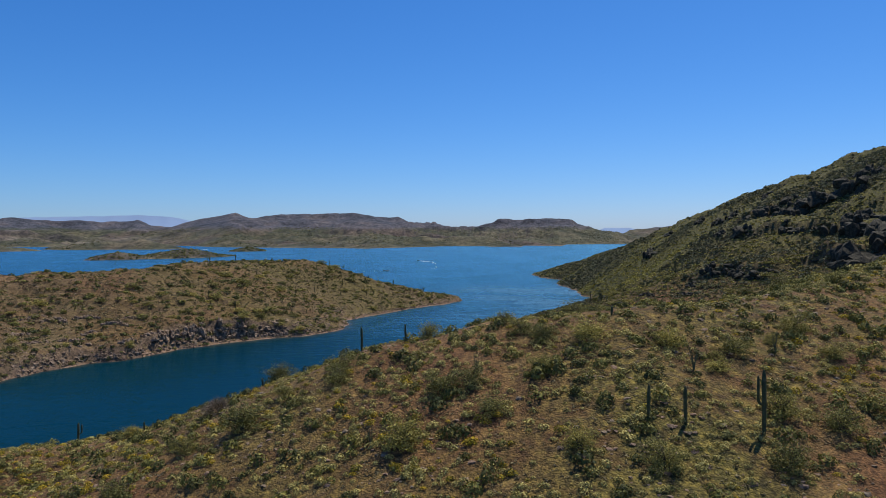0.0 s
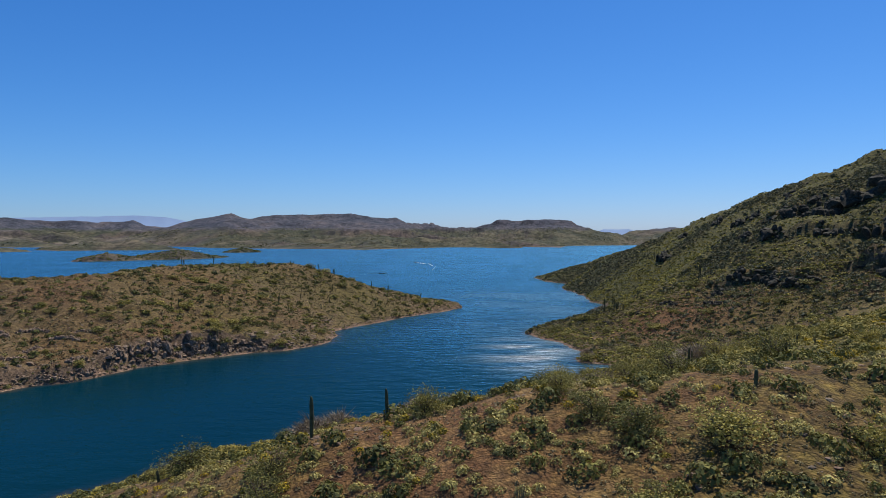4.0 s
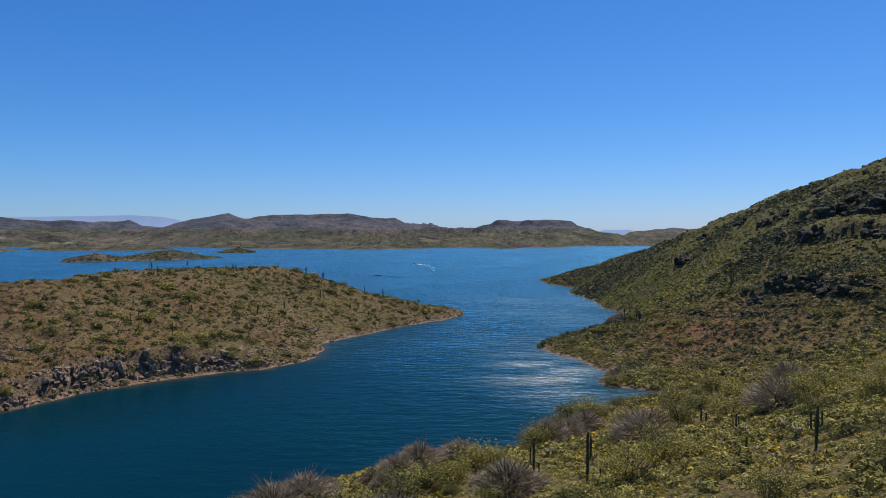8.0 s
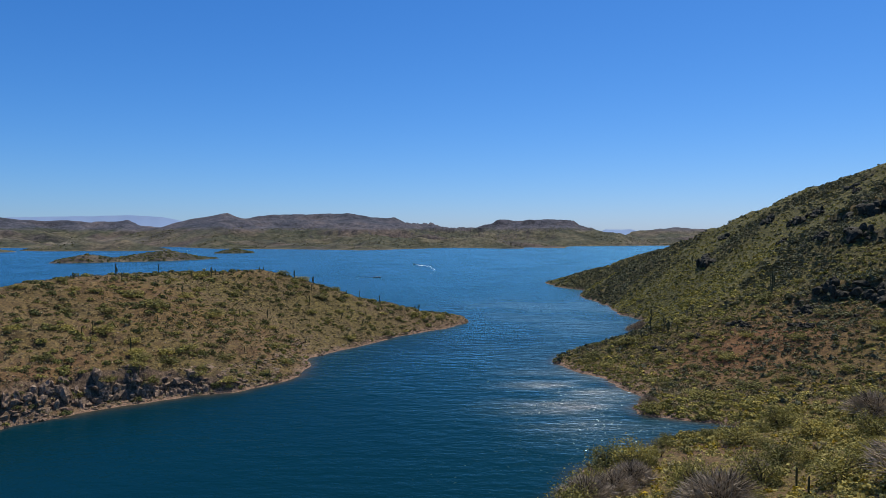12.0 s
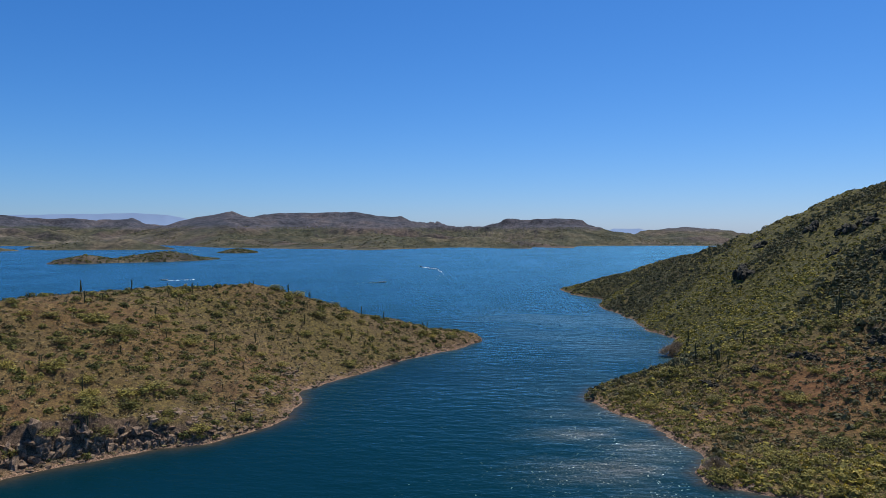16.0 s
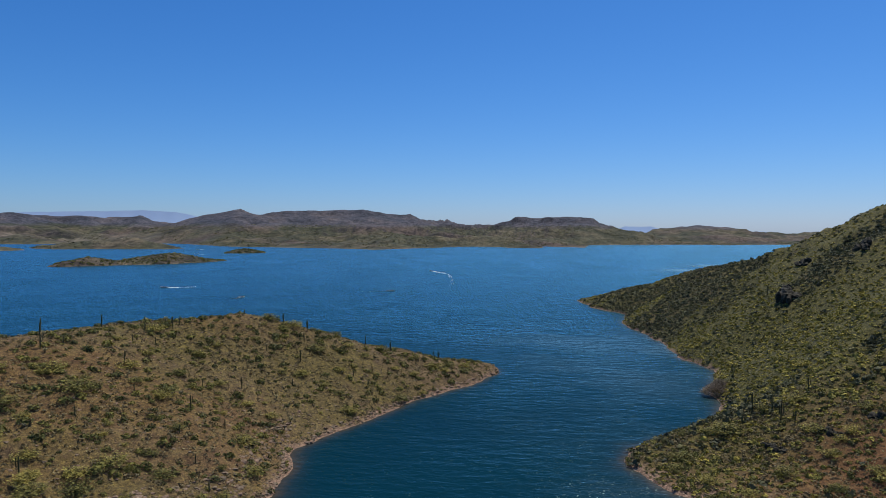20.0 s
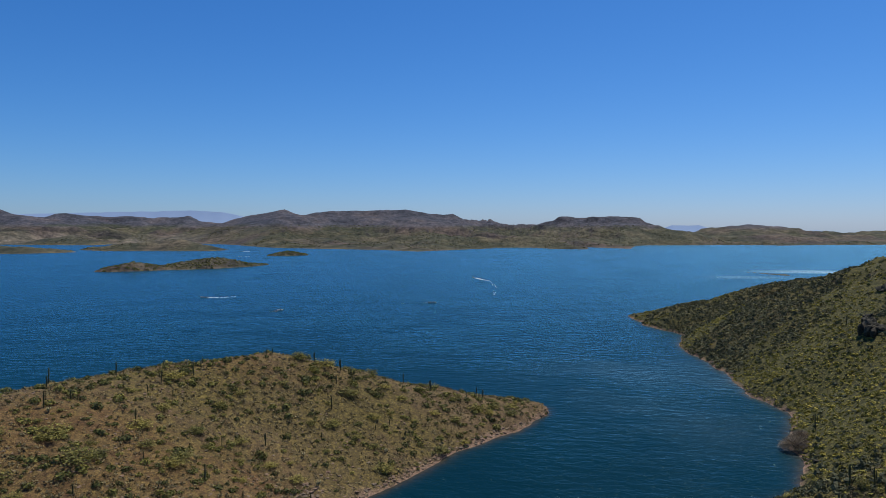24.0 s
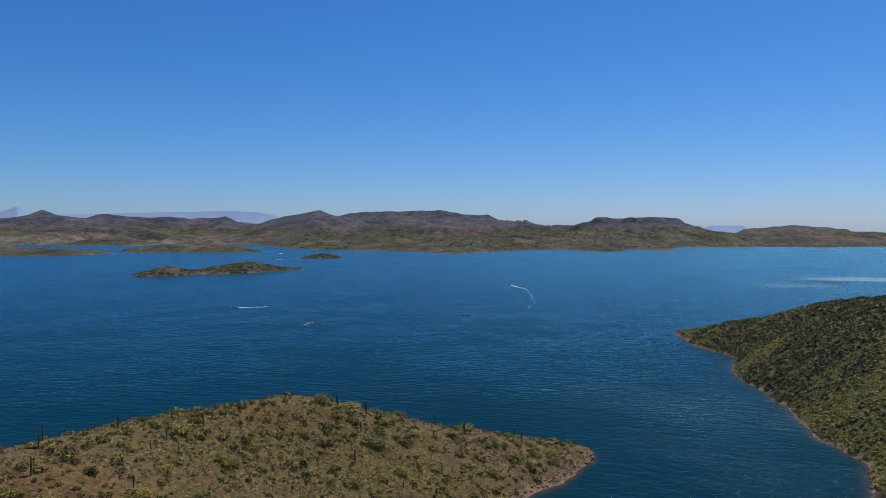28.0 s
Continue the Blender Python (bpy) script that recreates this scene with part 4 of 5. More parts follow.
# ---- low shrubs, stones: too many to count ----
def shrub_shape(seed, leaves, leaf):
    """An uneven dome of leaf sprays, about 1 m in radius, standing at the origin; each spray lies roughly along the dome."""
    rng = np.random.default_rng(seed)
    k = np.arange(leaves)
    up = 1 - 0.97 * (k + rng.uniform(0, 1, leaves)) / leaves
    turn = 2.39996 * k + rng.normal(0, 0.35, leaves)
    flat = np.sqrt(1 - up * up)
    d = np.stack([flat * np.cos(turn), flat * np.sin(turn), up], 1)
    lump = 0.9 + 0.16 * np.sin(3 * turn + seed) * flat + 0.1 * np.cos(5 * turn + 2 * seed) + rng.normal(0, 0.08, leaves)
    p = d * lump[:, None] * (0.95, 0.95, 0.85)
    face = d + rng.normal(0, 0.42, (leaves, 3))
    face /= np.linalg.norm(face, axis=1, keepdims=True)
    a = np.cross(face, rng.normal(0, 1, (leaves, 3)))
    a /= np.linalg.norm(a, axis=1, keepdims=True)
    b = np.cross(face, a)
    w = leaf * rng.uniform(0.65, 1.25, (leaves, 1))
    tri = np.stack([p - 0.55 * a * w - 0.45 * b * w, p + 0.75 * a * w, p - 0.45 * a * w + 0.6 * b * w], 1)
    tri[..., 2] = np.maximum(tri[..., 2], 0.0)
    return tri


def stone_shape(seed, flat=0.6):
    rng = np.random.default_rng(seed)
    a = np.arange(5) * 1.2566
    pts = np.vstack([np.stack([np.cos(a), np.sin(a), np.full(5, -0.25)], 1), np.stack([0.8 * np.cos(a + 0.6), 0.8 * np.sin(a + 0.6), np.full(5, 0.55)], 1), [[0.1, 0.0, 0.8]]])
    pts *= rng.uniform(0.65, 1.25, (11, 1))
    pts[:, 2] *= flat
    f = [(k, (k + 1) % 5, 5 + k) for k in range(5)] + [((k + 1) % 5, 5 + (k + 1) % 5, 5 + k) for k in range(5)] + [(5 + k, 5 + (k + 1) % 5, 10) for k in range(5)]
    return pts[np.array(f)]


def strew(name, shapes, x, y, size, mat, label, category, seed, squash=(0.7, 1.0), sink=0.0):
    """One mesh of many small plants or stones, each standing on the ground."""
    rng = np.random.default_rng(seed)
    n = len(x)
    z = ground_many(x, y)
    which, turn, sq, tint = rng.integers(0, len(shapes), n), rng.uniform(0, 6.283, n), rng.uniform(*squash, n), rng.uniform(0, 1, n)
    tris, tints = [], []
    for k, shape in enumerate(shapes):
        i = np.nonzero(which == k)[0]
        c, s = np.cos(turn[i]) * size[i], np.sin(turn[i]) * size[i]
        v = shape[None]
        px = v[..., 0] * c[:, None, None] - v[..., 1] * s[:, None, None] + x[i][:, None, None]
        py = v[..., 0] * s[:, None, None] + v[..., 1] * c[:, None, None] + y[i][:, None, None]
        pz = v[..., 2] * (size[i] * sq[i])[:, None, None] + (z[i] - sink * size[i])[:, None, None]
        tris.append(np.stack([px, py, pz], -1).reshape(-1, 3, 3))
        tints.append(np.repeat(tint[i], len(shape)))
    return tagged(new(name, tri_mesh(name, np.concatenate(tris), mat, np.concatenate(tints))), label, category, kind="stuff")


def spots_in(seed, count, x0, x1, y0, y1, keep):
    rng = np.random.default_rng(seed)
    x, y = rng.uniform(x0, x1, count), rng.uniform(y0, y1, count)
    z = ground_many(x, y)
    ok = (z > 0.25) & (x < 0.66 * y + 8) & (x > -0.66 * y - 12) & (rng.uniform(0, 1, count) < keep(x, y, z))
    return x[ok], y[ok]


def sizes(n, seed, a, b, power=2.0):
    return a + (b - a) * np.random.default_rng(seed).uniform(0, 1, n) ** power


FINE = [shrub_shape(k, 105, 0.25) for k in range(6)]
MIDDLE = [shrub_shape(20 + k, 52, 0.38) for k in range(6)]
COARSE = [shrub_shape(40 + k, 26, 0.52) for k in range(6)]
CUSHION = [shrub_shape(70 + k, 92, 0.265) for k in range(6)]
DISTANT = [shrub_shape(80 + k, 11, 0.95) for k in range(6)]
SPECKS = [shrub_shape(90 + k, 5, 1.3) for k in range(6)]
KNOBS = [shrub_shape(120 + k, 32, 0.45) for k in range(6)]
TUFTS = [shrub_shape(110 + k, 15, 0.68) for k in range(6)]
HERBS = [shrub_shape(95 + k, 7, 0.85) for k in range(6)]
STONES = [stone_shape(60 + k) for k in range(6)]

plant_saguaros(SAG_NEAR, "on the rocky hillside", "saguaros on the near hill", 1.05, (0, 0, 1, 0, 0, 0, 1, 0))
plant_saguaros(SAG_WASH, "among wash shrubs", "saguaros in the wash")
plant_saguaros([(x, y, min(tall, 3.2)) for x, y, tall in SAG_PENA + SAG_PENB], "on the dry peninsula", "saguaros on the peninsula", 1.0)
plant_saguaros(SAG_MTN, "on the mountainside", "saguaros on the mountain")
plant_bushes(BUSH_0, 0.08, "on the rocky hillside", "bushes on the near hill", 0.85)
plant_bushes(BUSH_6 + BUSH_11, 0.12, "in the green wash by the shore", "bushes in the wash")
plant_bushes(BUSH_17, 0.0, "on the dry slope above the lake", "bushes on the peninsula", 0.4)
plant_bushes(BUSH_25, 0.0, "on the stony peninsula", "bushes on the peninsula", 0.45)
plant_bushes([(-23.5, 160, 4.4), (-20, 164, 4.6), (-11.7, 174, 4.6), (-8, 178.5, 4.0), (-4.5, 183, 4.6), (2.2, 187, 4.6), (19.4, 199, 4.4), (24, 202.5, 4.6), (28, 206, 4.4),
              (22, 208, 3.2), (45.5, 252, 3.6), (47, 262, 2.8), (80, 392, 4.4), (84, 399, 3.8)], 1.0, "at the water's edge", "bare shrubs on the shore", 0.86)


def open_spots(seed, count, x0, x1, y0, y1, gap, low, high):
    """Spots on land that keep a gap from one another, each with a width."""
    rng, out = random.Random(seed), []
    while len(out) < count:
        x, y = rng.uniform(x0, x1), rng.uniform(y0, y1)
        if abs(x) < 0.64 * y + 4 and ground_at(x, y) > 0.9 and all((x - p) ** 2 + (y - q) ** 2 > gap * gap for p, q, _ in out):
            out.append((x, y, low + (high - low) * rng.random() ** 1.6))
    return out


plant_bushes(open_spots(5, 62, -30, 74, 118, 232, 4.2, 1.9, 3.8), 0.06, "in the green wash", "bushes in the wash")
plant_bushes(open_spots(6, 95, -118, 0, 262, 432, 6.0, 1.2, 2.6), 0.0, "on the dry stony peninsula", "bushes on the peninsula")
plant_bushes(open_spots(10, 48, -172, -62, 205, 300, 5.5, 1.2, 2.6), 0.0, "on the dry stony peninsula", "bushes on the peninsula")
plant_bushes(open_spots(8, 42, 38, 130, 268, 345, 6.0, 1.4, 2.8), 0.0, "on the red slope above the cove", "bushes above the cove")
plant_bushes(open_spots(9, 26, -30, 62, 58, 112, 5.0, 1.5, 2.4), 0.08, "on the rocky hillside", "bushes on the near hill")


# ---- rock outcrops ----
def rock_block(seed, mat):
    """An angular boulder about 2 m across: a ball cut by a dozen planes, with chipped faces."""
    rng = np.random.default_rng(seed)
    n = rng.normal(0, 1, (13, 3))
    n[:4] = ((1, 0.1, 0.1), (-1, 0.15, 0.1), (0.1, -1, 0.12), (0, 0.1, 1))
    n /= np.linalg.norm(n, axis=1, keepdims=True)
    far_off = rng.uniform(0.72, 1.0, 13)
    ball = bmesh.new()
    bmesh.ops.create_icosphere(ball, subdivisions=2, radius=1.0)
    for v in ball.verts:
        d = np.array(v.co)
        reach = np.max((n @ d) / far_off)
        k = 1 / reach + 0.16 * noise.noise(Vector(d) * 3.3 + Vector((seed, 0, 0))) + 0.16 * noise.noise(Vector(d) * 1.5 + Vector((0, seed, 0)))
        v.co = v.co * k
    me = bpy.data.meshes.new("rock_block")
    ball.to_mesh(me)
    ball.free()
    me.materials.append(mat)
    return me


def rock_outcrop(meshes, x, y, wide, tall, seed, label, group):
    """A row of blocks along the contour, highest in the middle, sunk into the slope."""
    rng = random.Random(seed)
    gx, gy = ground_at(x + 3, y) - ground_at(x - 3, y), ground_at(x, y + 3) - ground_at(x, y - 3)
    turn = math.atan2(gx, -gy) if math.hypot(gx, gy) > 0.3 else 0.0
    top = new("rock_outcrop")
    z0 = ground_at(x, y)
    top.matrix_basis = Matrix.Translation((x, y, z0))
    count = max(5, round(4.6 * wide / tall) + 3)
    for k in range(count):
        u = (k + rng.uniform(-0.3, 0.3)) / (count - 1) - 0.5
        px, py = u * wide * math.cos(turn), u * wide * math.sin(turn)
        px, py = px - rng.uniform(-0.5, 0.5) * tall * math.sin(turn), py + rng.uniform(-0.5, 0.5) * tall * math.cos(turn)
        h = tall * (1.0 - 1.3 * u * u) * rng.uniform(0.35, 1.0) * 0.6
        w = tall * rng.uniform(0.16, 0.38)
        ob = part("block", meshes[rng.randrange(len(meshes))], top)
        ob.matrix_basis = Matrix.Translation((px, py, ground_at(x + px, y + py) - z0 + 0.3 * h)) @ Matrix.Rotation(turn + rng.uniform(-0.6, 0.6), 4, "Z") @ Matrix.Rotation(rng.uniform(-0.6, 0.35), 4, "Y") @ Matrix.Rotation(rng.uniform(-0.3, 0.3), 4, "X") @ Matrix.Diagonal((w * rng.uniform(0.8, 1.7), w * rng.uniform(0.6, 1.1), h, 1))
    return tagged(top, label, "rock", group)


DARK_BLOCKS, CLIFF_BLOCKS = [rock_block(k, DARK_ROCK) for k in range(7)], [rock_block(20 + k, CLIFF_ROCK) for k in range(7)]
for i, (x, y, wide, tall) in enumerate([
        (134, 458, 8, 6.5), (139, 472, 6, 3.5), (120, 316, 11, 4.2), (125.5, 303, 13, 4.8), (129.5, 288, 11, 4.2), (147, 350, 8, 5), (143, 366, 7, 4), (160, 326, 10, 5),
        (170, 350, 10, 6), (174, 388, 12, 7), (182, 377, 13, 8), (190, 371, 12, 9), (198, 366, 13, 8.5), (206, 357, 14, 8), (194, 396, 12, 7), (222, 385, 14, 7), (244, 402, 15, 7),
        (176, 308, 12, 9), (186, 316, 11, 8), (159, 271, 14, 11), (172, 268, 13, 11), (180, 296, 13, 9), (177, 434, 9, 4.5), (168, 464, 8, 4.5), (157, 492, 7, 4), (170, 440, 8, 5),
        (111, 317, 8, 3), (80, 321, 7, 1.8), (68, 323, 6, 1.6), (92, 318, 7, 2.2), (104, 303, 6, 2.4), (150, 412, 7, 3.5), (200, 440, 9, 5), (215, 470, 9, 5)]):
    rock_outcrop(DARK_BLOCKS, x, y, wide, tall, 300 + i, "dark weathered rock outcrop on the brushy mountainside", "outcrops on the mountain")
for i, (x, y, wide, tall) in enumerate([
        (-142, 245, 9, 2.0), (-134, 243, 8, 2.4), (-125, 248, 8, 2.2), (-114, 245, 9, 2.4), (-110, 253, 7, 2.0), (-97, 247, 8, 3.2), (-91, 256, 9, 4.2), (-87, 260.5, 8, 4.6), (-84, 264.5, 7, 4.2),
        (-81, 267, 6, 3.0), (-77, 270.5, 8, 3.8), (-73, 273.5, 7, 3.2), (-68.5, 275.5, 6, 2.4), (-63, 278.5, 6, 1.8), (-57.5, 281, 5, 1.4), (-107, 225, 7, 1.8), (-101, 232, 6, 2.2),
        (-115, 217, 6, 1.6), (-104, 233, 6, 2.4), (-120, 228, 7, 2.0), (-128, 222, 7, 2.2), (-137, 228, 8, 2.2), (-118, 236, 6, 1.8), (-78, 273, 6, 1.6), (-100, 243, 7, 2.2)]):
    rock_outcrop(CLIFF_BLOCKS, x, y, wide, 0.68 * tall, 400 + i, "broken brown rock ledge on the peninsula above the water", "ledges on the peninsula")


# ---- chollas and ocotillos ----
def cholla(seed):
    """A short dark stem with a head of pale spiny joints."""
    rng = random.Random(seed)
    top = new("cholla")
    part("stem", mesh_of("cholla_stem", *tube([(0, 0, -0.2), (0.02, 0, 0.3), (0.0, 0.03, 0.7)], [0.09, 0.08, 0.06], 7), BARK), top)
    joints = []
    for k in range(16):
        a, up = rng.uniform(0, 6.28), rng.uniform(0.2, 1.0)
        p0 = Vector((0.05 * math.cos(a), 0.05 * math.sin(a), rng.uniform(0.35, 0.7)))
        p1 = p0 + Vector((math.cos(a) * 0.3, math.sin(a) * 0.3, 0.3 * up))
        p2 = p1 + Vector((math.cos(a + 0.5) * 0.14, math.sin(a + 0.5) * 0.14, 0.22))
        joints.append(tube([p0, (p0 + p1) / 2, p1, p2], [0.05, 0.075, 0.07, 0.04], 6, 0.2))
    part("joints", mesh_of("cholla_joints", *joined(joints), CHOLLA_TEX), top, "pale straw-coloured spiny joints")
    return top


def ocotillo(seed):
    """A fan of long thin wands from one foot."""
    rng = random.Random(seed)
    top = new("ocotillo")
    for k in range(13):
        a, out, tall = rng.uniform(0, 6.28), rng.uniform(0.3, 1.0), rng.uniform(2.2, 3.2)
        pts = [(0.04 * math.cos(a), 0.04 * math.sin(a), -0.2)] + [(out * math.cos(a) * s ** 1.3, out * math.sin(a) * s ** 1.3, tall * s) for s in (0.25, 0.5, 0.75, 1.0)]
        part("wand", mesh_of("ocotillo_wand", *tube(pts, [0.03, 0.028, 0.024, 0.018, 0.008], 5), OCOTILLO), top)
    return top


OCOTILLO = plain_material("ocotillo_stem", (0.10, 0.105, 0.05), 0.8)


def scatter_things(make, name_words, category, group, spots, low, high):
    rng = random.Random(len(spots))
    masters = []
    for i, (x, y) in enumerate(spots):
        z = ground_at(x, y)
        if z < 0.4:
            continue
        s = rng.uniform(low, high)
        m = Matrix.Translation((x, y, z)) @ Matrix.Rotation(rng.uniform(0, 6.28), 4, "Z") @ Matrix.Diagonal((s, s, s, 1))
        if len(masters) < 3:
            ob = make(len(masters) + 5)
            ob.matrix_basis = m
            masters.append(ob)
        else:
            ob = copy_thing(rng.choice(masters), m)
        tagged(ob, name_words, category, group)


rs = random.Random(77)
scatter_things(cholla, "small cholla cactus with pale straw-coloured spines in the wash", "cactus", "chollas in the wash",
               [(rs.uniform(12, 60), rs.uniform(135, 235)) for _ in range(34)], 0.8, 1.3)
scatter_things(cholla, "small cholla cactus with pale straw-coloured spines on the peninsula", "cactus", "chollas on the peninsula",
               [(rs.uniform(-115, -30), rs.uniform(285, 395)) for _ in range(45)], 0.8, 1.4)
scatter_things(ocotillo, "ocotillo with long thin bare wands on the hillside", "shrub", "ocotillos",
               [(24, 120), (16, 100), (31, 66), (3, 64), (38, 128), (-6, 58), (22, 62), (45, 118), (12, 92)], 0.7, 1.0)


def steepness(x, y, z):
    gx, gy = ground_many(x + 2.0, y) - z, ground_many(x, y + 2.0) - z
    return np.clip((np.hypot(gx, gy) / 2.0 - 0.72) * 4, 0, 1)


def patchy(x, y, size, seed):
    return np.clip(0.5 + 0.9 * rough(x, y, size, 3, seed), 0.03, 1)


x, y = spots_in(1, 11000, -60, 75, 40, 112, lambda x, y, z: (0.25 + 0.75 * patchy(x, y, 9, 51)) * (1 - 0.8 * np.exp(-((x - 33) / 7) ** 2 - ((y - 50) / 6) ** 2)))
strew("brittlebush_cover", CUSHION, x, y, sizes(len(x), 2, 0.2, 0.56, 1.3), PALE_LEAF, "low grey-green brittlebush cushions on reddish stony soil", "shrubs", 3)
x, y = spots_in(4, 4600, -60, 75, 40, 112, lambda x, y, z: 0.8 * patchy(x, y, 14, 52))
strew("flowering_shrubs", FINE, x, y, sizes(len(x), 5, 0.22, 0.62, 1.5), FLOWER_LEAF, "low shrubs in yellow flower on the hillside", "shrubs", 6)
x, y = spots_in(67, 40000, -60, 75, 40, 112, lambda x, y, z: 0.15 + 0.8 * patchy(x, y, 6, 69))
strew("hillside_herbs", HERBS, x, y, sizes(len(x), 68, 0.07, 0.2, 1.5), DRY_LEAF, "dry straw-coloured herbs between the cushions of the hillside", "herbs", 69)
x, y = spots_in(7, 2600, -75, 80, 40, 112, lambda x, y, z: 0.7 + 0 * x)
strew("creosote_shrubs", FINE, x, y, sizes(len(x), 8, 0.35, 1.0, 1.6), SHRUB_LEAF, "dark olive creosote shrubs on the hillside", "shrubs", 9, (0.8, 1.3))
x, y = spots_in(10, 16000, -75, 120, 112, 262, lambda x, y, z: patchy(x, y, 16, 53))
size = sizes(len(x), 11, 0.4, 1.5, 1.7)
for shapes, pick, seed in ((FINE, y < 172, 12), (MIDDLE, y >= 172, 70)):
    strew("wash_shrubs", shapes, x[pick], y[pick], size[pick], WASH_LEAF, "dense olive shrubs covering the wash", "shrubs", seed)
x, y = spots_in(13, 17000, -75, 120, 112, 270, lambda x, y, z: 0.8 * patchy(x, y, 11, 54))
strew("wash_flowers", COARSE, x, y, sizes(len(x), 14, 0.25, 0.75), FLOWER_LEAF, "yellow flowering herbs between the shrubs of the wash", "shrubs", 15)
x, y = spots_in(61, 30000, -75, 120, 108, 250, lambda x, y, z: 0.3 + 0.6 * patchy(x, y, 8, 67))
size = sizes(len(x), 62, 0.2, 0.6, 1.5)
for shapes, pick, seed in ((KNOBS, y < 165, 63), (TUFTS, y >= 165, 71)):
    strew("wash_cushions", shapes, x[pick], y[pick], size[pick], PALE_LEAF, "pale yellow-green brittlebush cushions between the shrubs of the wash", "shrubs", seed)
x, y = spots_in(16, 105000, 30, 330, 245, 730, lambda x, y, z: np.clip(0.54 - 2.1 * brush_belts(x, y), 0.05, 1) * np.minimum(1.0, steepness(x, y, z) * 1.2 + 0.12 + 0.88 * np.clip(zone(x + 0.3 * (y - 300), 105, 150) + zone(y, 325, 350), 0, 1)) * np.clip(1.4 - 0.0011 * y, 0.3, 1) + 0.5 * steepness(x, y, z))
strew("mountain_shrubs", DISTANT, x, y, sizes(len(x), 17, 0.42, 1.2, 1.7), MOUNTAIN_LEAF, "dark green shrubs thickly covering the mountainside", "shrubs", 18, (0.75, 1.2))
x, y = spots_in(19, 60000, 30, 300, 245, 700, lambda x, y, z: np.clip(0.55 + 2.2 * brush_belts(x, y), 0.08, 1.0) * (1 - 0.75 * zone(z, 22, 48)) * (1 - 0.85 * np.exp(-((x - 87) / 50) ** 2 - ((y - 302) / 34) ** 2)) * np.clip(1.4 - 0.0012 * y, 0.3, 1))
strew("mountain_flowers", DISTANT, x, y, sizes(len(x), 20, 0.35, 0.95, 1.6), BELT_LEAF, "yellow-green flowering brush in belts on the mountainside", "shrubs", 21)
x, y = spots_in(58, 12000, 32, 145, 255, 345, lambda x, y, z: 0.07 + 0.3 * patchy(x, y, 10, 65))
strew("spur_shrubs", MIDDLE, x, y, sizes(len(x), 59, 0.3, 0.9, 2.0), SHRUB_LEAF, "dark green and olive shrubs on red soil above the cove", "shrubs", 60, (0.7, 1.1))
x, y = spots_in(64, 26000, 32, 150, 252, 350, lambda x, y, z: 0.1 + 0.45 * patchy(x, y, 9, 68))
strew("spur_cushions", HERBS, x, y, sizes(len(x), 65, 0.25, 0.7, 1.6), DRY_LEAF, "small golden-olive cushions on the red slope above the cove", "shrubs", 66)
x, y = spots_in(22, 9000, -210, 15, 190, 450, lambda x, y, z: 0.4 * patchy(x, y, 18, 57) + 0.1)
strew("peninsula_shrubs", MIDDLE, x, y, sizes(len(x), 23, 0.5, 1.7, 1.8), SHRUB_LEAF, "scattered olive shrubs on the dry peninsula", "shrubs", 24)
x, y = spots_in(52, 11000, -210, 15, 190, 450, lambda x, y, z: 0.35 * patchy(x, y, 25, 64) + 0.1)
strew("peninsula_creosote", MIDDLE, x, y, sizes(len(x), 53, 0.4, 1.3, 1.6), SHRUB_LEAF, "darker green creosote shrubs on the peninsula", "shrubs", 54)
x, y = spots_in(25, 84000, -210, 15, 190, 450, lambda x, y, z: 0.3 + 0.6 * patchy(x, y, 12, 58))
strew("peninsula_herbs", HERBS, x, y, sizes(len(x), 26, 0.2, 0.62), DRY_LEAF, "pale dry brittlebush and bursage on stony soil", "shrubs", 27)
x, y = spots_in(28, 12000, -75, 75, 40, 112, lambda x, y, z: patchy(x, y, 7, 59))
strew("hillside_stones", STONES, x, y, sizes(len(x), 29, 0.08, 0.42, 2.5), ROCK, "reddish stones strewn over the hillside", "stones", 30, (0.5, 1.0), 0.15)
x, y = spots_in(31, 25000, -210, 15, 190, 450, lambda x, y, z: patchy(x, y, 9, 60))
strew("peninsula_stones", STONES, x, y, sizes(len(x), 32, 0.12, 0.55, 2.2), ROCK, "pale brown stones strewn over the peninsula", "stones", 33, (0.5, 1.0), 0.15)
x, y = spots_in(34, 60000, -135, 12, 185, 436, lambda x, y, z: ((z < 1.3) * 0.9 + (z < 5.0) * (x < -48) * 0.75))
strew("shore_rocks", STONES, x, y, sizes(len(x), 35, 0.2, 0.95, 3.0), ROCK, "broken pale rocks along the waterline", "rocks", 36, (0.6, 1.3), 0.2)
x, y = spots_in(49, 16000, -130, -58, 190, 300, lambda x, y, z: ((z > 0.7) & (z < 6.0)) * np.clip(3 * patchy(x, y, 13, 63) - 1.3, 0, 1) * 0.3)
strew("cliff_blocks", STONES, x, y, sizes(len(x), 50, 0.35, 1.3, 1.8), CLIFF_ROCK, "dark broken blocks of rock in the shore cliff", "rocks", 51, (0.9, 2.0), 0.35)
x, y = spots_in(37, 30000, -30, 130, 170, 720, lambda x, y, z: (z < 1.2) * 0.8)
strew("mainland_shore_rocks", STONES, x, y, sizes(len(x), 38, 0.15, 0.7, 2.5), ROCK, "small rocks along the mainland shore", "rocks", 39, (0.5, 1.0), 0.2)
x, y = spots_in(40, 40000, 50, 330, 280, 700, lambda x, y, z: np.clip(-2.2 * brush_belts(x, y) - 1.0, 0, 1) * zone(z, 10, 22) * 0.35 + steepness(x, y, z) * 0.45)
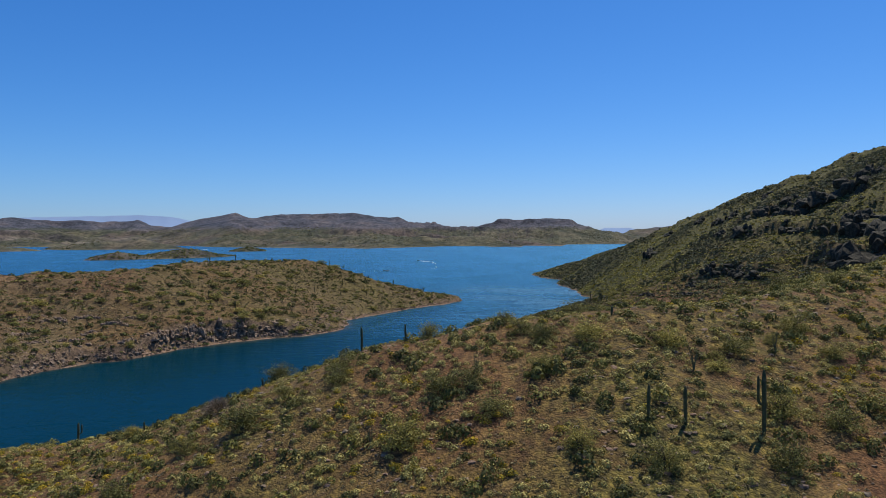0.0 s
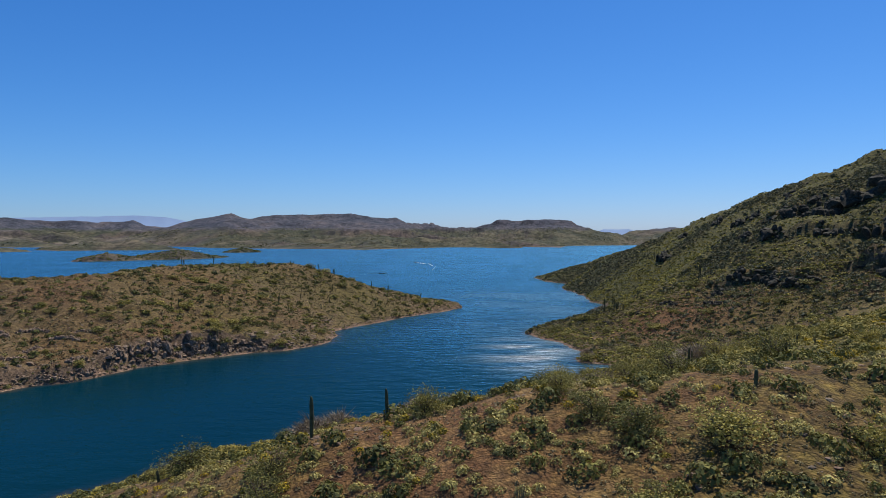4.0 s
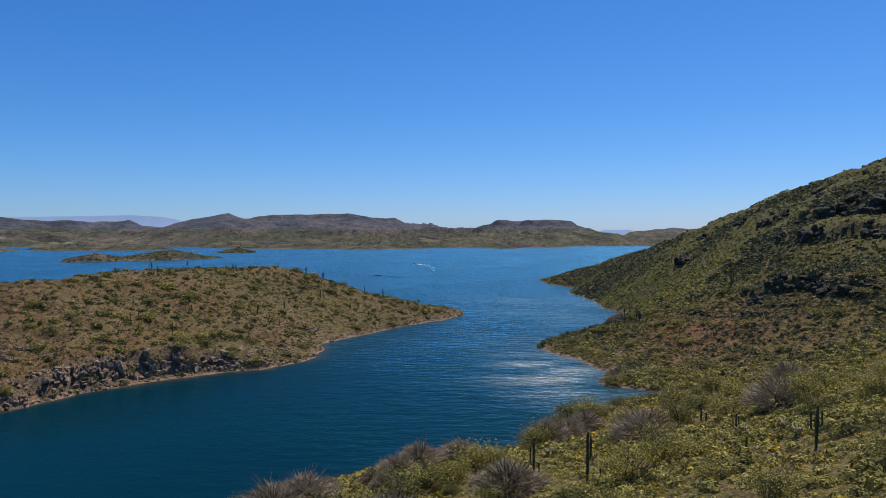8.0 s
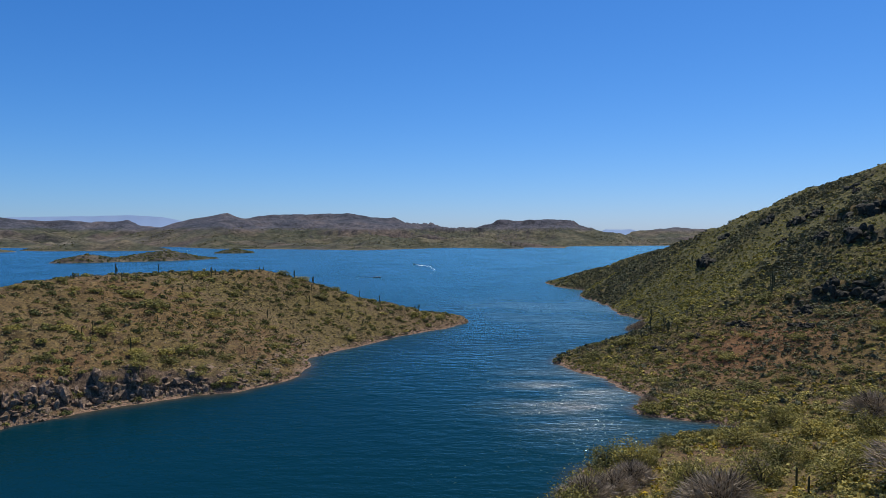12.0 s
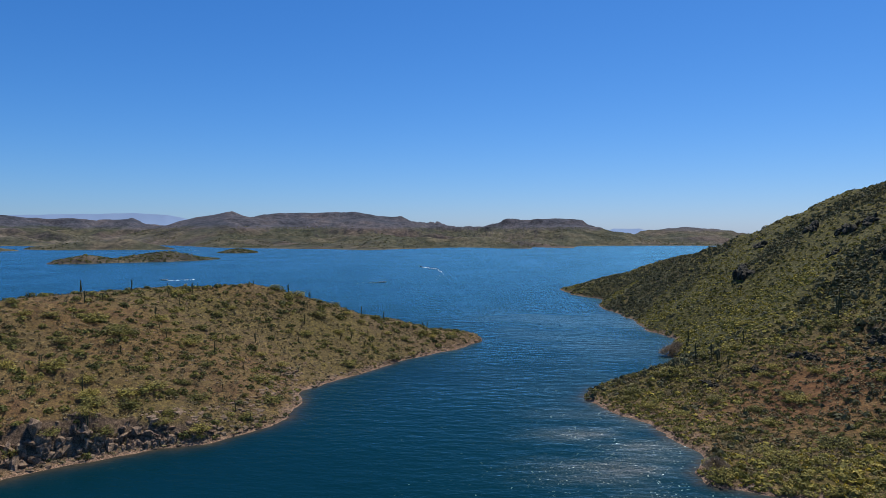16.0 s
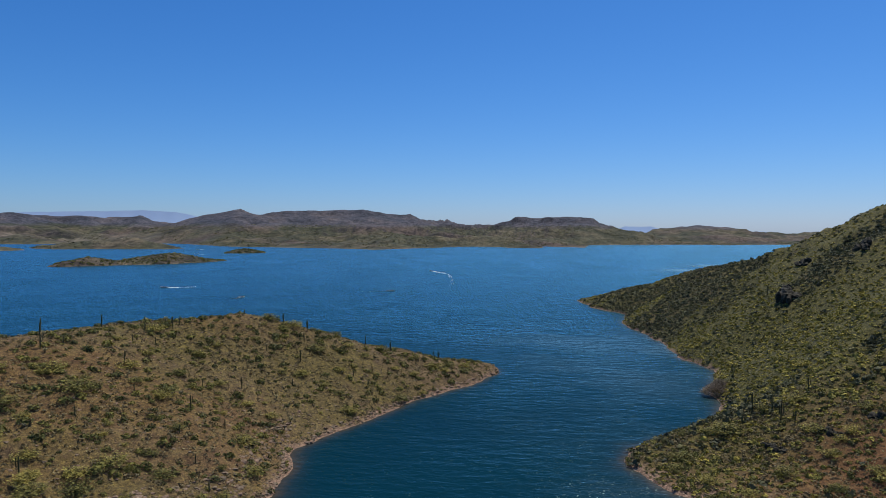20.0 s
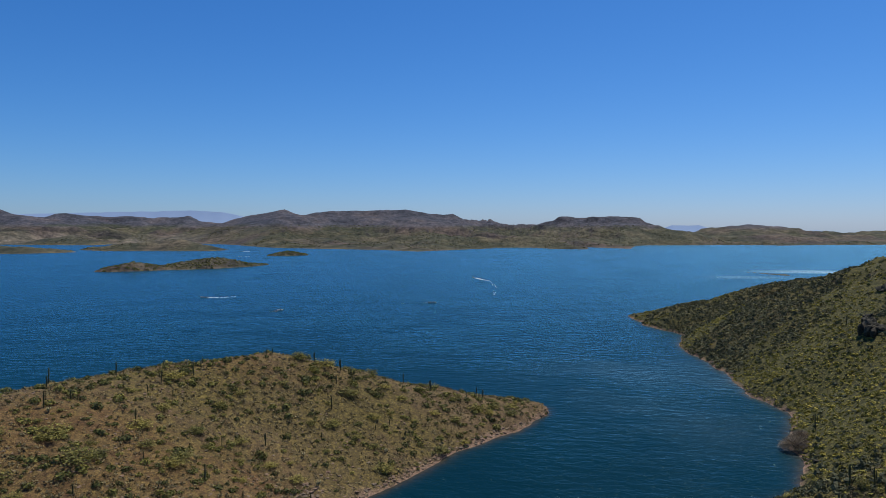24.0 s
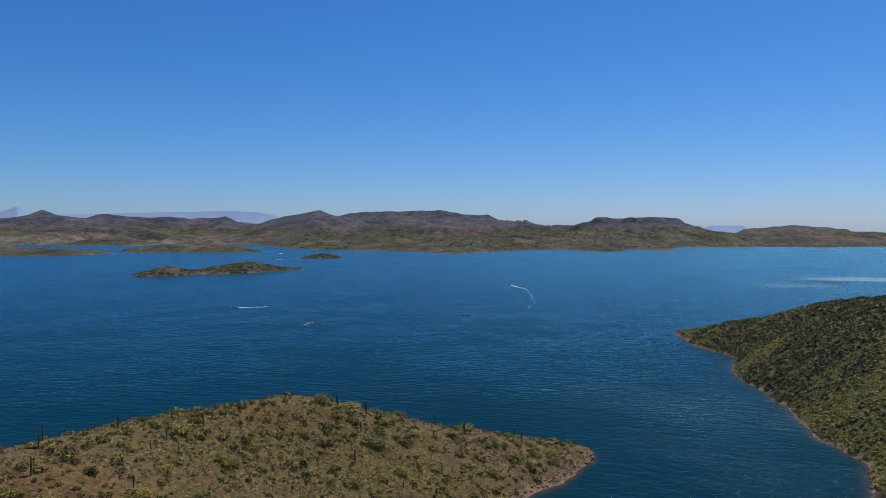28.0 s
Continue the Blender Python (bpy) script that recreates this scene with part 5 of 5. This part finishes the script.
strew("mountain_outcrops", STONES, x, y, sizes(len(x), 41, 0.3, 1.5, 2.2), DARK_ROCK, "dark rock outcrops on the mountainside", "rocks", 42, (0.7, 1.5), 0.25)
x, y = spots_in(55, 60000, -1700, 1500, 2000, 3300, lambda x, y, z: (z < 75) * np.clip(0.35 + 0.8 * rough(x, y, 90, 3, 19), 0, 1))
strew("far_scrub", SPECKS, x, y, sizes(len(x), 56, 1.2, 3.0, 2.0), MOUNTAIN_LEAF, "dark scrub dotted over the far shore hills", "shrubs", 57)
x, y = spots_in(43, 8000, -610, -390, 1140, 1400, lambda x, y, z: 0.6 + 0 * x)
strew("island_shrubs", COARSE, x, y, sizes(len(x), 44, 0.8, 2.6), SHRUB_LEAF, "dark olive shrubs on the low island", "shrubs", 45)
x, y = spots_in(46, 3200, -545, -440, 1745, 1840, lambda x, y, z: 0.5 + 0 * x)
strew("islet_shrubs", COARSE, x, y, sizes(len(x), 47, 0.8, 2.6), SHRUB_LEAF, "olive shrubs on the small island", "shrubs", 48)


# ---- distant ranges ----
def range_wall(name, line, depth, label):
    """A far range: a ridge with sloping flanks, standing on the plain."""
    fine = []
    for (ax, ay, az), (bx, by, bz) in zip(line, line[1:]):
        for k in np.linspace(0, 1, 8, endpoint=False):
            fine.append((ax + k * (bx - ax), ay + k * (by - ay), az + k * (bz - az)))
    fine.append(line[-1])
    f = np.array(fine)
    f[:, 2] += 3.0 * rough(f[:, 0], f[:, 1], 90, 3, 71)
    verts, faces, n = [], [], len(f)
    for k, (off, low) in enumerate(((0, 1.0), (-depth * 0.35, 0.55), (-depth, -0.05))):
        for x, y, z in f:
            d = math.hypot(x, y)
            verts.append((x * (1 + off / d), y * (1 + off / d), z * low + (4.0 * noise.noise((x / 60, y / 60, k)) if k else 0)))
    for r in range(2):
        for i in range(n - 1):
            a = r * n + i
            faces.append((a, a + n, a + n + 1, a + 1))
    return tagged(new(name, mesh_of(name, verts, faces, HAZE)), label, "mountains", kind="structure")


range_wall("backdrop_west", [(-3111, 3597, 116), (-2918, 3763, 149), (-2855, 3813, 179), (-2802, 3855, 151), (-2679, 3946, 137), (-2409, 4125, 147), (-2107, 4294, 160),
                             (-1899, 4394, 165), (-1806, 4435, 166), (-1696, 4480, 153), (-1583, 4523, 128), (-1300, 4560, 60)], 240, "flat-topped mesa far beyond the lake, painted pale hazy blue")
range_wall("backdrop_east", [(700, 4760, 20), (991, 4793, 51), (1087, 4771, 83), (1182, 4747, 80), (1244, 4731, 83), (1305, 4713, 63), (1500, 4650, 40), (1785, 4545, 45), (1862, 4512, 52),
                             (1957, 4470, 36), (2150, 4376, 30), (2600, 4100, 30)], 200, "mountains on the horizon, painted faint hazy blue")


# ---- boats and their wakes ----
def foam_material():
    m, t, b = material("foam", 0.6)
    c = ramp(t, noise_of(t, 1.4, 5), [(0.35, (0.6, 0.68, 0.72)), (0.6, (0.86, 0.88, 0.88))])
    t.links.new(c, b.inputs["Base Color"])
    return m


FOAM = foam_material()


def boat():
    top = new("motorboat")
    L = 3.4
    verts, faces = [], []
    ring = [(0.0, -0.15), (0.55, 0.0), (0.95, 0.55), (1.0, 0.75)]
    xs = [-L, -L * 0.4, L * 0.3, L * 0.75, L]
    ws = [0.95, 1.05, 1.0, 0.6, 0.05]
    for px, w in zip(xs, ws):
        lift = 0.25 * max(0, px / L) ** 2
        for sy in (-1, 1):
            for a, z in (ring if sy > 0 else ring[::-1]):
                verts.append((px, sy * a * w, z + lift))
    for i in range(4):
        for k in range(7):
            a = i * 8 + k
            faces.append((a, a + 1, a + 9, a + 8))
    faces += [tuple(range(8)), tuple(range(39, 31, -1))]
    part("hull", mesh_of("boat_hull", verts, faces, HULL, False), top)
    deck = [(p, s * w * 0.97, 0.72 + 0.25 * max(0, p / L) ** 2) for p, w in zip(xs[2:], ws[2:]) for s in (-1, 1)]
    part("deck", mesh_of("boat_deck", deck, [(0, 1, 3, 2), (2, 3, 5, 4)], HULL, False), top)

    def block(name, x0, x1, y0, y1, z0, z1, mat, taper=0.85, label=""):
        cx, cy = (x0 + x1) / 2, (y0 + y1) / 2
        v = [(x, y, z0) for x, y in ((x0, y0), (x1, y0), (x1, y1), (x0, y1))]
        v += [(cx + (x - cx) * taper, cy + (y - cy) * taper, z1) for x, y, _ in v]
        f = [(0, 3, 2, 1), (4, 5, 6, 7), (0, 1, 5, 4), (1, 2, 6, 5), (2, 3, 7, 6), (3, 0, 4, 7)]
        part(name, mesh_of("boat_" + name, v, f, mat, False), top, label)
    block("seat", -2.4, -1.6, -0.8, 0.8, 0.3, 0.85, HULL)
    block("windshield", 0.5, 1.0, -0.85, 0.85, 0.72, 1.25, DARK_TRIM, 0.7, "dark curved windshield")
    block("engine", -3.75, -3.3, -0.3, 0.3, 0.1, 1.1, DARK_TRIM, 0.8, "black outboard engine")
    block("console", -0.5, 0.0, -0.4, 0.4, 0.3, 1.0, HULL)
    return top


def wake(line, start, end, label):
    """A band of broken foam laid on the water behind a boat."""
    rng = np.random.default_rng(len(line) + int(start * 7))
    tris = []
    total = len(line) - 1
    for k in range(max(50, min(420, round(3.2 * sum(math.dist(p, q) for p, q in zip(line, line[1:])))))):
        s = (rng.uniform() ** 2.4) * total
        i = min(int(s), total - 1)
        u = s - i
        (ax, ay), (bx, by) = line[i], line[i + 1]
        d = np.array((bx - ax, by - ay), float)
        d /= np.linalg.norm(d)
        w = start + (end - start) * s / total
        off = rng.normal(0, 0.5) * w
        p = np.array((ax + u * (bx - ax) - d[1] * off, ay + u * (by - ay) + d[0] * off))
        size = (1.2 - 0.8 * s / total) * rng.uniform(0.5, 1.4) * 0.95
        tri = [(*(p + d * size * 1.8), 0.05), (*(p + np.array((-d[1], d[0])) * size * 0.5), 0.12), (*(p - d * size * 1.5), 0.05)]
        tris.append(tri)
    return tagged(new("boat_wake", tri_mesh("boat_wake", np.array(tris), FOAM)), label, "wake", kind="stuff")


def swell(line, wide, high):
    """A low smooth wave that a boat has left on the water."""
    pts = []
    for (ax, ay), (bx, by) in zip(line, line[1:]):
        n = max(2, round(math.dist((ax, ay), (bx, by)) / 6))
        pts += [(ax + (bx - ax) * k / n, ay + (by - ay) * k / n) for k in range(n)]
    pts.append(line[-1])
    verts, faces = [], []
    for i, (px, py) in enumerate(pts):
        qx, qy = pts[min(i + 1, len(pts) - 1)]
        ox, oy = pts[max(i - 1, 0)]
        d = math.hypot(qx - ox, qy - oy)
        nx, ny = -(qy - oy) / d, (qx - ox) / d
        fade = min(1.0, 2.5 * (1 - i / (len(pts) - 1)), 0.3 + i / 4)
        for k, h in ((-1, -0.02), (-0.5, 0.5), (0, 1.0), (0.5, 0.5), (1, -0.02)):
            verts.append((px + nx * k * wide, py + ny * k * wide, h * high * fade + 0.004))
        if i:
            o = 5 * i
            faces += [(o + k, o + 1 + k, o - 4 + k, o - 5 + k) for k in range(4)]
    me = mesh_of("boat_swell", verts, faces, WATER)
    return tagged(new("boat_swell", me), "long low wave left on blue water by a boat", "wave", kind="stuff")


b0 = boat()
RUNS = [((-39, 1100), (-29, 1072), [(-35, 1090), (-29, 1072), (-18, 1046), (-12, 989), (-9, 932), (-10, 871), (-15, 809)], "white motorboat turning on open water"),
        ((-276, 811), (-263, 812), [(-272, 811), (-263, 812), (-250, 824)], "white motorboat crossing the lake"),
        ((-63, 786), (-76, 785), [(-67, 786), (-76, 785), (-88, 775)], "white motorboat heading across the lake"),
        ((-176, 719), (-180, 712), [(-178, 716), (-182, 708)], "small dark motorboat on the lake"),
        ((-572, 1695), (-560, 1697), [(-568, 1695), (-550, 1697)], "white motorboat near the small island"),
        ((-693, 2035), (-680, 2037), [(-688, 2035), (-672, 2037)], "white motorboat near the far shore")]
for i, ((bx, by), (wx, wy), line, words) in enumerate(RUNS):
    m = Matrix.Translation((bx, by, 0.0)) @ Matrix.Rotation(math.atan2(by - wy, bx - wx), 4, "Z") @ Matrix.Diagonal((1, 1, 1, 1))
    if i == 0:
        b0.matrix_basis = m
        ob = b0
    else:
        ob = copy_thing(b0, m)
    tagged(ob, words, "boat", "boats on the lake")
    wake(line, 1.0, 3.5, "white foamy wake trailing a motorboat")
for line in ([(-29, 1072), (-18, 1046), (-12, 989), (-9, 932), (-10, 871), (-15, 809)], [(-272, 815), (-233, 857), (-164, 900), (-97, 939), (-15, 962)], [(-67, 786), (-112, 764), (-146, 735), (-165, 712), (-186, 680)]):
    swell(line, 1.8, 0.11)
